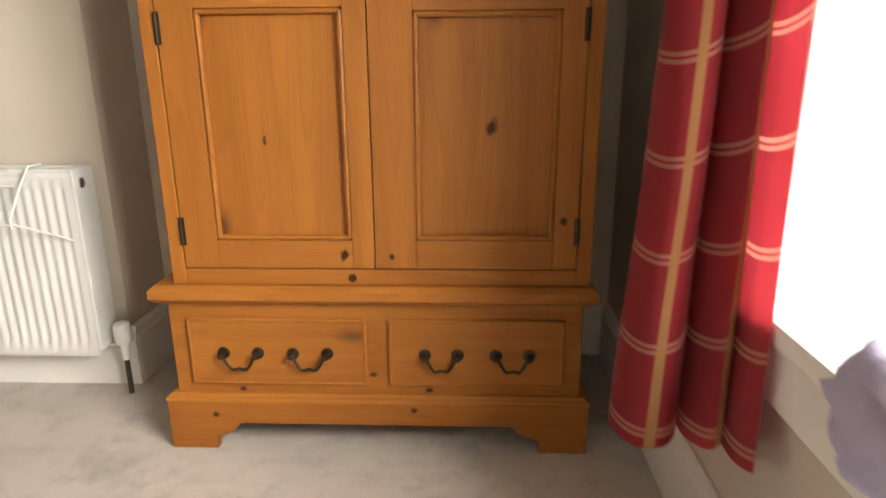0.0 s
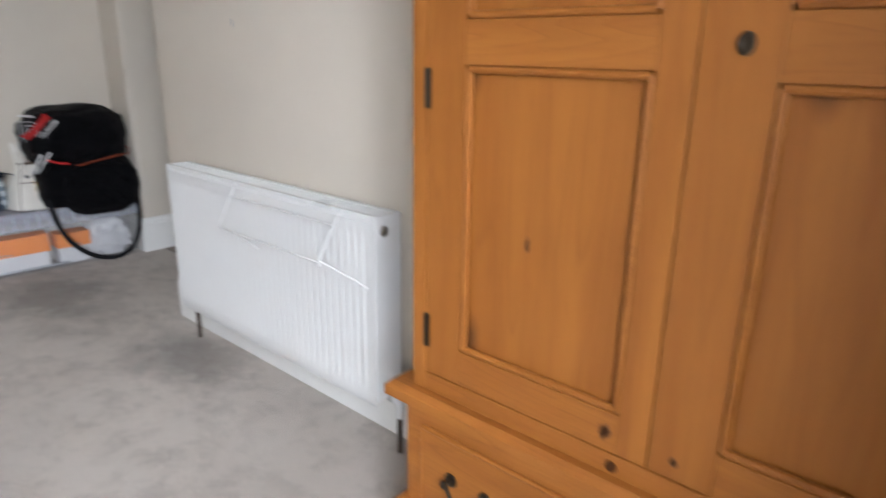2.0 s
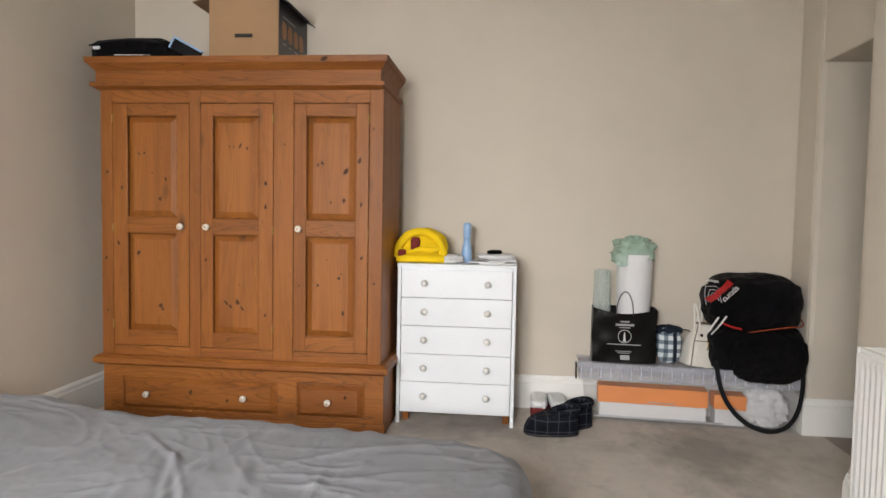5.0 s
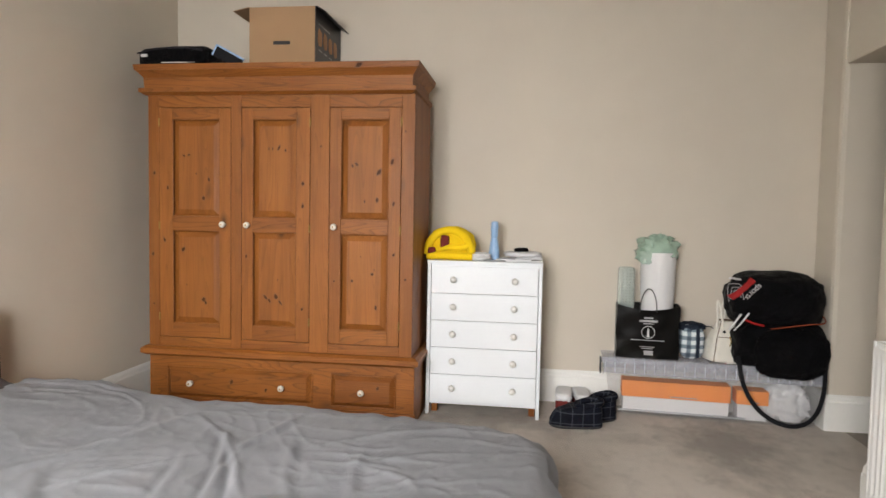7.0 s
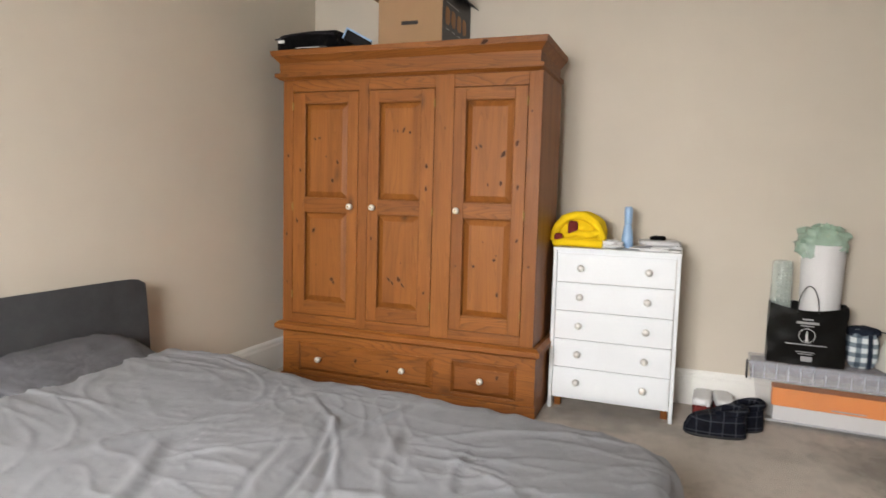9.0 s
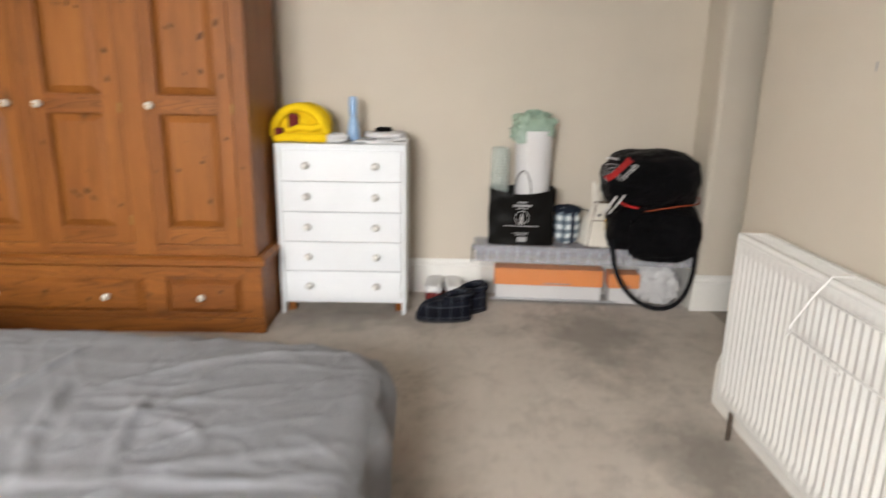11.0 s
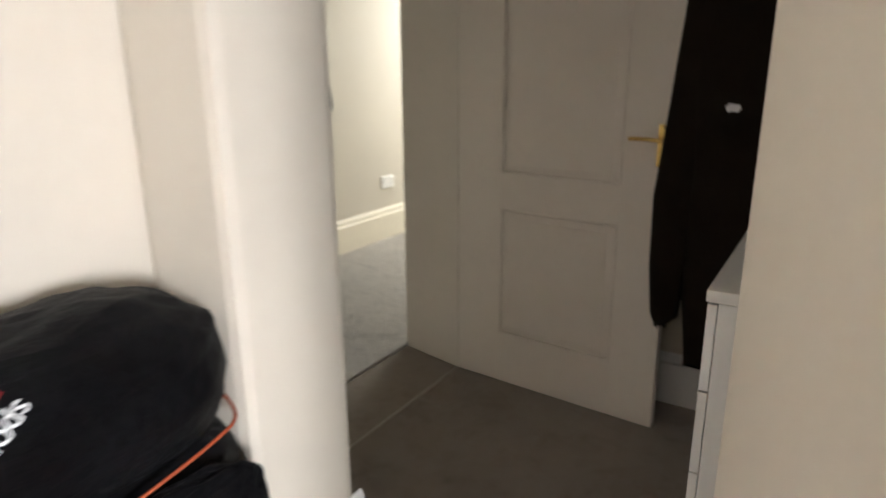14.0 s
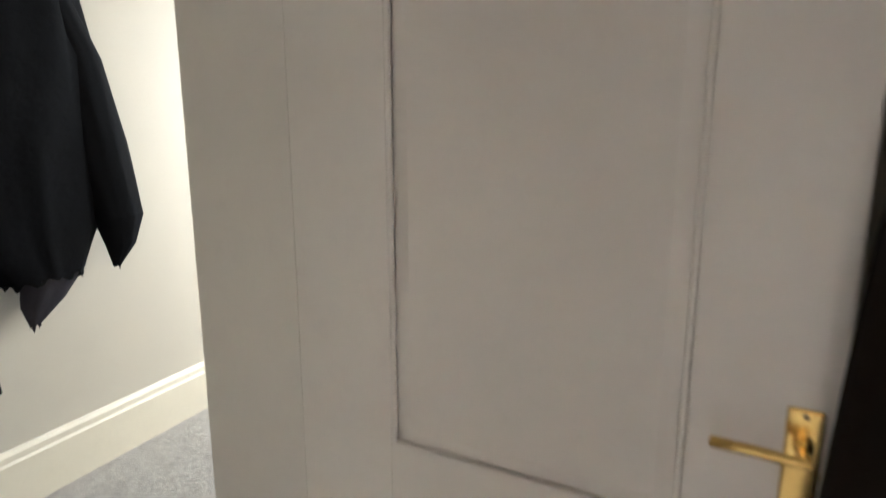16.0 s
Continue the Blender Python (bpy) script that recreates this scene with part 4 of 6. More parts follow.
for xx in (-1.0, -0.46):
    bm = bmesh.new()
    tube(bm, [(xx, 0.06, 0.742), (xx, 0.0, 0.742), (xx - 0.01, -0.03, 0.69), (xx - 0.035, -0.062, 0.6), (xx - 0.03, -0.07, 0.575)], 0.0035)
    tube(bm, [(xx - 0.035, -0.066, 0.59), (xx + 0.06, -0.02, 0.545), (xx + 0.1, -0.006, 0.525)], 0.003)
    part("hook_arm", bm, M_RAD, ai, smooth=50)
bm = bmesh.new()
for yy, zz in ((-0.068, 0.585), (-0.025, 0.69)):
    tube(bm, [(-1.03, yy, zz), (-0.49, yy, zz)], 0.0028)
part("rail", bm, M_RAD, ai, smooth=50)


# ---- bed ----
bed = thing("bed", pose(-0.69, 0, 0), "double bed with a dark grey upholstered headboard", "bed")
BX, Y0, Y1, BZ = 0.735, -1.12, 1.19, 0.41
bpart("base", (-BX + 0.03, BX - 0.03, Y0, Y1 - 0.04, 0.12, 0.24), M_HEAD, bed, bevel=0.01)
for lx in (-BX + 0.06, BX - 0.06):
    for ly in (Y0 + 0.08, Y1 - 0.1):
        bm = bmesh.new()
        lathe(bm, [(0.018, 0.0), (0.028, 0.12)], 12, pose(lx, ly, 0))
        part("leg", bm, M_BLACKWOOD, bed, smooth=40)
bm = bmesh.new()
box(bm, -BX + 0.05, BX - 0.05, Y0 + 0.01, Y1 - 0.1, 0.24, BZ - 0.1)
part("mattress", bm, M_PAPER, bed, "white mattress", bevel=0.05, seg=4, smooth=60)
bm = bmesh.new()
def head(u, v):
    wide = BX + 0.07 + 0.05 * (1 - v)
    xx = -wide + 2 * wide * u
    zt = 0.74 - 0.03 * abs(2 * u - 1) ** 24
    return Vector((xx, -1.13 - 0.03 * (1 - v) + 0.012 * math.sin(math.pi * v), 0.1 + (zt - 0.1) * v))
sheet(bm, head, 40, 12)
solid(bm, -0.06)
part("headboard", bm, M_HEAD, bed, "dark grey woven headboard", bevel=0.0, smooth=50)


# long folds: start, end, height, half width
FOLDS = (((0.52, 0.5), (-0.16, 0.25), -0.012, 0.013), ((0.56, 0.36), (-0.2, 0.22), -0.01, 0.012), ((0.36, 0.26), (-0.12, 0.08), -0.008, 0.014),
         ((0.09, 0.36), (-0.13, 1.13), 0.0066, 0.02), ((0.06, 0.5), (-0.02, 1.16), 0.0078, 0.018), ((0.38, 0.52), (0.32, 0.82), 0.0072, 0.022),
         ((0.1, 0.86), (0.09, 1.2), 0.0066, 0.016), ((-0.02, 0.66), (-0.32, 0.62), 0.008, 0.018), ((0.05, 0.52), (-0.34, 0.36), 0.008, 0.02),
         ((-0.5, -0.1), (0.2, -0.35), 0.014, 0.03), ((0.6, 0.1), (0.05, -0.2), 0.013, 0.025), ((0.5, 0.85), (0.42, 1.2), 0.01, 0.02),
         ((-0.34, 0.15), (-0.04, 0.26), 0.012, 0.012), ((-0.34, 0.15), (0.03, 0.37), 0.011, 0.011), ((-0.34, 0.15), (-0.49, -0.01), 0.011, 0.014), ((-0.30, 0.24), (-0.54, 0.29), 0.013, 0.016), ((-0.14, 0.11), (0.08, -0.11), 0.012, 0.016))


def crease(p):
    """Height of the folds and rumples on the bedding."""
    q = Vector((p.x, p.y, 0))
    w = Vector((noise.noise(q * 1.6 + Vector((3, 1, 0))), noise.noise(q * 1.6 + Vector((7, 5, 2))), 0)) * 0.3
    d = Vector((q.x * 3.4 + q.y * 0.7, q.y * 0.7 - q.x * 0.3, 4))
    r3 = 1 - abs(noise.noise(d * 1.5 + w * 2))
    r4 = 1 - abs(noise.noise(Vector((q.x * 9, q.y * 2.6, 2)) + w * 4))
    gate = max(0, noise.noise(q * 1.9 + Vector((4, 4, 4))) + 0.35)
    h = gate * (0.013 * r3 ** 14 + 0.010 * r4 ** 9) + 0.009 * noise.noise(q * 1.3) + 0.002 * noise.noise(q * 7)
    r5 = 1 - abs(noise.noise(Vector((q.x * 5.5 - q.y * 2.5, q.y * 4.5 + q.x * 2.0, 9)) + w * 7))
    r6 = 1 - abs(noise.noise(Vector((q.x * 13 + q.y * 5, q.y * 9 - q.x * 3, 6)) + w * 9))
    h += 0.004 * r5 ** 7 + 0.0024 * r6 ** 5 * max(0, noise.noise(q * 2.3 + Vector((9, 2, 0))) + 0.5)
    rim = max(0, abs(q.x) - BX + 0.2) / 0.2
    h += min(1, rim) * 0.012 * noise.noise(Vector((q.x * 5, q.y * 13, 1)))
    for (x0, y0), (x1, y1), high, wide in FOLDS:
        dx, dy = x1 - x0, y1 - y0
        n = math.hypot(dx, dy)
        along = ((p.x - x0) * dx + (p.y - y0) * dy) / n
        off = ((p.x - x0) * dy - (p.y - y0) * dx) / n + 0.03 * noise.noise(Vector((along * 3, x0 * 9, 0)))
        if -0.1 < along < n + 0.1 and abs(off) < 5 * wide:
            end = min(1, (along + 0.1) / 0.15, (n + 0.1 - along) / 0.15)
            core, flank = math.exp(-(off / wide) ** 2), math.exp(-((off - 1.7 * wide) / (1.2 * wide)) ** 2)
            h += 0.7 * end * high * (core - 0.45 * flank)
    return h


bm = bmesh.new()
HANG = 0.21
def duvet_at(u, v):
    a = -BX - HANG + (2 * BX + 2 * HANG) * u
    c = Y0 + 0.26 + (Y1 - Y0 - 0.26 + HANG) * v
    h = crease(Vector((a, c, 0))) + 0.045 * (1 - math.cos(math.pi * min(1, max(0, -0.15 - c) / 0.5))) / 2
    RC = 0.2
    over_x, over_y = max(0, abs(a) - BX + RC), max(0, c - Y1 + RC)
    r = 0.105
    def fold(o):
        ang = min(o / r, math.pi / 2)
        return r * math.sin(ang), r * (1 - math.cos(ang)) + max(0, o - r * math.pi / 2)
    full = math.hypot(over_x, over_y)
    o = max(0, full - RC + 0.06)
    side, drop = fold(o)
    xx, yy = a, c
    if o > 0:
        xx = math.copysign(min(abs(a), BX - RC), a) + math.copysign(over_x / full * (RC - 0.06), a)
        yy = min(c, Y1 - RC) + over_y / full * (RC - 0.06)
        over_x, over_y = over_x / full * o, over_y / full * o
    if o > 0:
        flare = 1 + 0.1 * drop * noise.noise(Vector((a * 4, c * 4, 1))) / 0.1
        xx += math.copysign(over_x / o * side * flare, a)
        yy += over_y / o * side * flare
        if drop > 0.03:
            wob = 0.025 * noise.noise(Vector((a * 5, c * 5, 3))) + 0.012 * math.sin((a if over_y > over_x else c) * 17)
            xx += math.copysign(over_x / o * wob, a)
            yy += over_y / o * wob
    fade = max(0.25, 1 - drop * 5)
    return Vector((xx, yy, max(0.13, BZ - 0.05 * max(0, (c + 0.1) / 1.2) ** 1.5 - drop + h * fade)))
sheet(bm, duvet_at, 230, 290)
solid(bm, -0.012)
dv = part("duvet", bm, M_DUVET, smooth=80)
dv.matrix_world = pose(-0.69, 0, 0)
tagged(dv, "rumpled grey cotton duvet hanging over the bed foot", "duvet")
for px, seed in ((-0.3, 1.0), (0.4, 4.0)):
    bm = bmesh.new()
    blob(bm, (0, 0, 0.0), (0.34, 0.21, 0.065), 3.0, 0.14, 3.5, seed, 48, 24)
    p = part("pillow", bm, M_PILLOW, smooth=80)
    p.matrix_world = pose(-0.69 + px, -0.93, BZ + 0.02, -20, 0, 3)
    tagged(p, "creased dark grey pillow against the headboard", "pillow", "pillows on the bed")

# ---- curtain, pole and the cloth on the window sill ----
bm = bmesh.new()
RUN = curve([(1.256, 1.9, 0), (1.16, 1.86, 0), (1.085, 1.72, 0), (1.105, 1.625, 0), (1.16, 1.595, 0), (1.193, 1.65, 0), (1.2, 1.7, 0), (1.2, 1.625, 0), (1.222, 1.55, 0), (1.246, 1.56, 0), (1.25, 1.6, 0), (1.247, 1.52, 0), (1.254, 1.455, 0)], 8)
LONG = [0.0]
for p, q in zip(RUN, RUN[1:]):
    LONG.append(LONG[-1] + (q - p).length)
def drape(u, v):
    i = round(u * (len(RUN) - 1))
    z = 0.33 + 0.06 * u + 0.012 * math.sin(u * 19) + 2.06 * v
    k = min(1, max(0, (z - 0.3) / 0.8))
    wob = Vector((0.008 * noise.noise(Vector((u * 7, z * 3, 0))), 0.012 * noise.noise(Vector((u * 7, z * 3, 5))), 0))
    return Vector((1.256 - (1.256 - RUN[i].x) * (1 - 0.26 * k), RUN[i].y + 0.03 * k * u, z)) + wob * (1 - u)
sheet(bm, drape, len(RUN) - 1, 64, uv=lambda u, v: (LONG[round(u * (len(RUN) - 1))] - LONG[28] + 0.018, 0.135 + 2.06 * v))
solid(bm, 0.004)
cu = part("curtain", bm, M_TARTAN, smooth=70)
tagged(cu, "red checked curtain with gold stripes, hanging in folds", "curtain")
cp = thing("curtain_pole", pose(0, 0, 0), "wooden curtain pole above the window", "curtain pole")
bm = bmesh.new()
tube(bm, [(1.19, -1.0, 2.47), (1.19, 2.2, 2.47)], 0.016, 12)
part("pole", bm, M_PX, cp, smooth=50)
for yy in (-0.9, 2.1):
    bm = bmesh.new()
    box(bm, 1.19, 1.299, yy - 0.012, yy + 0.012, 2.44, 2.455)
    part("bracket", bm, M_PX, cp)
bm = bmesh.new()
blob(bm, (0, 0, 0.0), (0.115, 0.155, 0.085), 2.3, 0.2, 3.6, 2.0, 44, 24)
cl = part("folded_throw", bm, M_PURPLE, smooth=80)
cl.matrix_world = pose(1.29, 1.1, 0.665)
tagged(cl, "lilac fleece throw draped over the window board", "throw")


# ---- storage tub and what lies in and on it ----
VIEW = (0, 0, 90)
TUB = pose(-2.982, 0, 0, 0, 0, 85.9)
tub = thing("storage_box", TUB, "clear plastic storage box with a ribbed rim and lid", "storage box")
TX0, TX1, TZ = 1.57, 2.745, 0.3
def tub_wall(p, q, z1, t):
    """A slightly flared wall from bottom line p to top line q."""
    bm = bmesh.new()
    (ax, ay), (bx, by) = p
    (cx, cy), (dx, dy) = q
    v = [bm.verts.new(c) for c in ((ax, ay, 0.012), (bx, by, 0.012), (dx, dy, z1), (cx, cy, z1))]
    bm.faces.new(v)
    solid(bm, t)
    part("wall", bm, M_BOX, tub)
tub_wall(((1.62, 0.02), (2.715, 0.02)), ((TX0 + 0.02, 0.006), (TX1 - 0.015, 0.006)), 0.24, 0.003)
tub_wall(((2.715, 0.155), (1.62, 0.155)), ((TX1 - 0.015, 0.17), (TX0 + 0.02, 0.17)), 0.24, 0.003)
tub_wall(((1.62, 0.155), (1.62, 0.02)), ((TX0 + 0.02, 0.17), (TX0 + 0.02, 0.006)), 0.24, 0.003)
tub_wall(((2.715, 0.02), (2.715, 0.155)), ((TX1 - 0.015, 0.006), (TX1 - 0.015, 0.17)), 0.24, 0.003)
bpart("bottom", (1.62, 2.715, 0.02, 0.155, 0.004, 0.012), M_BOX, tub, bevel=0.002)
for d in ((TX0, TX1, -0.006, -0.002, 0.245, 0.325), (TX0, TX0 + 0.004, -0.002, 0.175, 0.235, 0.325), (TX1 - 0.004, TX1, -0.002, 0.175, 0.235, 0.325), (TX0, TX1, 0.175, 0.179, 0.235, 0.325)):
    bpart("rim", d, M_BOXRIB, tub, bevel=0.001)
n = 21
for k in range(n + 1):
    x = TX0 + 0.01 + (TX1 - TX0 - 0.02) * k / n
    bpart("rib", (x - 0.002, x + 0.002, -0.0085, -0.0062, 0.25, 0.322), M_RIB, tub, bevel=0)
bpart("lid", (TX0 - 0.012, TX1 + 0.006, -0.014, 0.182, 0.325, 0.339), M_BOXRIB, tub, bevel=0.004)
bpart("lid_lip", (TX0 - 0.012, TX1 + 0.006, -0.016, -0.0145, 0.308, 0.336), M_BOXRIB, tub, bevel=0)
bpart("clip", (TX0 - 0.022, TX0 - 0.0125, -0.012, 0.06, 0.24, 0.328), M_BLACKWOOD, tub, "black locking clip", 0.004)
for x0, x1, z0, z1, nm, mt, lb in ((1.68, 2.28, 0.015, 0.2, "card_folder", M_ORANGE, "orange card folder lying in the storage box"), (2.31, 2.48, 0.015, 0.185, "card_folder", M_ORANGE, "small orange card folder lying in the storage box")):
    f = thing(nm, TUB, lb, "folder")
    bpart("cover", (x0, x1, 0.03, 0.14, z0 + 0.09, z1), mt, f, bevel=0.004)
    bpart("sheets", (x0 + 0.008, x1 - 0.008, 0.036, 0.135, z0, z0 + 0.089), M_PAPER, f, bevel=0.003)
    bpart("label_bar", (x0 + (x1 - x0) * 0.45, x0 + (x1 - x0) * 0.7, 0.0285, 0.03, z0 + 0.1, z0 + 0.106), M_GREYPRINT, f, bevel=0)
bm = bmesh.new()
tube(bm, [TUB @ Vector((1.66, 0.0275, 0.0245)), TUB @ Vector((2.36, 0.0275, 0.0245))], 0.0065, 12)
tagged(part("metal_tube", bm, M_STEEL, smooth=50), "dull aluminium tube lying in the storage box", "tube")
bm = bmesh.new()
blob(bm, (0, 0, 0.105), (0.062, 0.115, 0.11), 2.4, 0.3, 4.0, 3.0, 40, 24, floor=0.0)
pb = part("plastic_bag", bm, M_POLY, smooth=60)
pb.matrix_world = TUB @ pose(2.585, 0.085, 0.016, 0, 0, -90)
tagged(pb, "crumpled white polythene bag in the storage box", "plastic bag")

LID = 0.34
# black paper carrier with a rolled tube and bubble wrap
bag = thing("paper_bag", pose(-2.996, 0, LID, 0, 0, 86), "black paper carrier bag with pale printing and cord handles", "carrier bag")
bm = bmesh.new()
def bag_front(u, v):
    x = 1.637 + 0.35 * u
    sag = 0.03 * math.sin(math.pi * u) * v ** 3
    return Vector((x + 0.004 * math.sin(9 * v), -0.008 * math.sin(math.pi * u) + 0.008 * noise.noise(Vector((u * 4, v * 4, 2))), 0.31 * v - sag))
def bag_back(u, v):
    return Vector((1.637 + 0.35 * u, 0.115 + 0.006 * math.sin(math.pi * u), 0.31 * v))
g1 = sheet(bm, bag_front, 16, 14)
g2 = sheet(bm, bag_back, 16, 14)
for j in range(14):
    bm.faces.new((g1[j][0], g1[j + 1][0], g2[j + 1][0], g2[j][0]))
    bm.faces.new((g1[j][16], g1[j + 1][16], g2[j + 1][16], g2[j][16]))
for i in range(16):
    bm.faces.new((g1[0][i], g1[0][i + 1], g2[0][i + 1], g2[0][i]))
part("body", bm, M_BLACKPAPER, bag, smooth=60)
for yy in (-0.012,):
    bm = bmesh.new()
    tube(bm, [(1.765 + 0.095 * s, yy + 0.002, 0.27 + 0.135 * math.sin(math.pi * s) ** 0.45) for s in [k / 16 for k in range(17)]], 0.0028, 8, up=(0, 1, 0))
    part("handle", bm, M_BLACKWOOD, bag, "black cord handle", smooth=60)
for x0, x1, z0, z1 in ((1.79, 1.84, 0.232, 0.24), (1.765, 1.865, 0.212, 0.224), (1.785, 1.845, 0.2, 0.205), (1.72, 1.905, 0.104, 0.109), (1.77, 1.855, 0.066, 0.07), (1.78, 1.845, 0.056, 0.06), (1.795, 1.845, 0.02, 0.046)):
    bpart("print_bar", (x0, x1, -0.0125, -0.0108, z0, z1), M_GREYPRINT, bag, bevel=0)
bm = bmesh.new()
tube(bm, [(1.815 + 0.036 * math.cos(a), -0.0115, 0.153 + 0.036 * math.sin(a)) for a in [2 * math.pi * k / 28 for k in range(29)]], 0.0016, 6, up=(0, 1, 0))
lathe(bm, [(0.012, 0.125), (0.006, 0.132), (0.005, 0.16), (0.001, 0.184)], 8, pose(1.815, -0.008, 0))
part("emblem", bm, M_WHITEPRINT, bag)
bm = bmesh.new()
lathe(bm, [(0.09, 0), (0.094, 0.3), (0.102, 0.61), (0.097, 0.61), (0.09, 0.3), (0.086, 0.02)], 40, closed=False)
rt = part("paper_roll", bm, M_PAPER, smooth=40)
rt.matrix_world = pose(-2.962, 1.872, LID + 0.002, 0, 0, 0)
tagged(rt, "large roll of white paper standing in the black bag", "paper roll")
bm = bmesh.new()
blob(bm, (0, 0, 0), (0.09, 0.115, 0.085), 2.6, 0.3, 3.4, 8.0, 36, 20)
gf = part("plastic_film", bm, M_GREENFILM, smooth=50)
gf.matrix_world = pose(-2.962, 1.86, LID + 0.625, 4)
tagged(gf, "crumpled green plastic film stuffed in the paper roll", "plastic film")
bw = thing("bubble_wrap", pose(-2.945, 1.69, LID), "small roll of greenish bubble wrap in the bag", "bubble wrap")
bm = bmesh.new()
lathe(bm, [(0.05, 0.0), (0.052, 0.3), (0.05, 0.5), (0.044, 0.52), (0.02, 0.525)], 24)
part("sheet", bm, M_BUBBLE, bw, smooth=50)
bm = bmesh.new()
for k in range(14):
    for a in (-0.5, -0.15, 0.2, 0.55):
        bmesh.ops.create_icosphere(bm, subdivisions=1, radius=0.008, matrix=Matrix.Translation((0.052 * math.cos(a), 0.052 * math.sin(a), 0.3 + k * 0.0165)))
tagged(part("bubble_layer", bm, M_BUBBLE, bw, smooth=60), kind="stuff")

# checked pouch
po = thing("drawstring_pouch", pose(-2.945, 2.07, LID), "checked blue and white cloth pouch with navy trim", "pouch")
bm = bmesh.new()
blob(bm, (0, 0, 0.1), (0.06, 0.072, 0.105), 2.8, 0.07, 3.0, 1.0, 36, 22, floor=0.0)
part("body", bm, M_GINGHAM, po, smooth=70)
bm = bmesh.new()
blob(bm, (-0.005, 0, 0.182), (0.058, 0.076, 0.03), 2.2, 0.2, 5.0, 4.0, 32, 14)
part("gathered_top", bm, M_NAVY, po, smooth=60)
bm = bmesh.new()
tube(bm, [(0.055, 0.022, 0.18), (0.0645, 0.024, 0.1), (0.058, 0.025, 0.01)], 0.009, 8, 0.3, up=(1, 0, 0))
tube(bm, [(0.0, 0.06, 0.19), (0.02, 0.1, 0.19), (0.03, 0.125, 0.175)], 0.006, 8, 0.5)
part("ribbon", bm, M_NAVY, po, smooth=60)

# cream handbag
hb = thing("handbag", pose(-2.915, 2.225, LID - 0.001, -5, 0, 14), "cream leather handbag with two handles and a buckle", "handbag")
def hbag(u, v):
    """A squarish body that narrows to its zipped top."""
    a = 2 * math.pi * u
    w = 0.084 * (1 - 0.42 * max(0, v - 0.45) ** 1.2 / 0.49)
    t = 0.07 * (1 - 0.75 * v ** 2.0)
    p = 2.0 / 5.0
    c, s = math.cos(a), math.sin(a)
    sag = 0.006 * noise.noise(Vector((c * 3, s * 3, v * 4)))
    return Vector((math.copysign(abs(c) ** p, c) * t + sag, math.copysign(abs(s) ** p, s) * w + 0.012 * v, 0.23 * v + sag))
bm = bmesh.new()
g = sheet(bm, hbag, 48, 18)
bmesh.ops.remove_doubles(bm, verts=bm.verts, dist=0.0005)
bmesh.ops.holes_fill(bm, edges=[e for e in bm.edges if e.is_boundary])
part("body", bm, M_CREAMLEATHER, hb, smooth=60)
for u in (0.115, 0.885):
    bm = bmesh.new()
    tube(bm, [hbag(u, k / 12) * 1.012 for k in range(13)], 0.003, 6)
    part("piping", bm, M_SEAM, hb, "dark brown piped edge", smooth=60)
bm = bmesh.new()
tube(bm, [hbag(0.88 + 0.24 * k / 10 - (1 if 0.88 + 0.24 * k / 10 > 1 else 0), 0.6) * 1.01 for k in range(11)], 0.0024, 6)
part("seam", bm, M_SEAM, hb, "brown stitched seam", smooth=60)
bm = bmesh.new()
tube(bm, [(0.004, -0.045, 0.234), (0.006, 0.012, 0.238), (0.004, 0.062, 0.234)], 0.005, 8)
part("zip", bm, M_SEAM, hb, smooth=60)
for dx, y0, lean in ((0.03, -0.055, -0.035), (-0.006, -0.03, 0.0)):
    bm = bmesh.new()
    tube(bm, [(dx, y0 + 0.035 * k / 14 + lean * math.sin(math.pi * k / 14), 0.18 + 0.165 * math.sin(math.pi * k / 14) ** 0.7) for k in range(15)], 0.007, 8, 0.6, up=(1, 0, 0))
    part("handle", bm, M_CREAMLEATHER, hb, smooth=60)
bm = bmesh.new()
lathe(bm, [(0.009, 0), (0.008, 0.004), (0.002, 0.005)], 12, pose(0.046, -0.02, 0.172, 0, 75))
part("eyelet", bm, M_BLACKWOOD, hb, smooth=40)
bm = bmesh.new()
tube(bm, [(0.055, 0.012, 0.15), (0.064, 0.018, 0.12), (0.068, 0.01, 0.095)], 0.0035, 6)
part("tassel", bm, M_BRASS, hb, smooth=40)
bm = bmesh.new()
tube(bm, curve([(0.06, 0.075, 0.14), (0.074, 0.088, 0.06), (0.088, 0.055, 0.012), (0.1, -0.01, 0.003)]), 0.008, 8, 0.4)
part("strap_end", bm, M_CREAMLEATHER, hb, smooth=60)

# black sports holdall with its strap
ho = thing("sports_bag", pose(-2.912, 2.5, LID), "bulky black nylon sports bag with red and orange trim", "sports bag")
bm = bmesh.new()
blob(bm, (0.0, 0.02, 0.1), (0.15, 0.255, 0.15), 3.2, 0.07, 2.4, 2.0, 64, 36, floor=0.0)
part("lower_body", bm, M_BLACKNYLON, ho, smooth=70)
bm = bmesh.new()
blob(bm, (0.0, -0.0, 0.36), (0.155, 0.262, 0.165), 2.7, 0.07, 2.2, 6.0, 64, 36)
part("upper_body", bm, M_BLACKNYLON, ho, smooth=70)
bm = bmesh.new()
blob(bm, (0.172, 0.045, 0.085), (0.03, 0.19, 0.135), 3.0, 0.1, 2.6, 9.0, 48, 26)
part("front_pocket", bm, M_BLACKNYLON, ho, smooth=70)
bm = bmesh.new()
tube(bm, curve([(0.15, -0.06, 0.215), (0.158, 0.04, 0.235), (0.155, 0.14, 0.25), (0.13, 0.22, 0.255), (0.08, 0.246, 0.272), (0.02, 0.252, 0.285)]), 0.0036, 8)
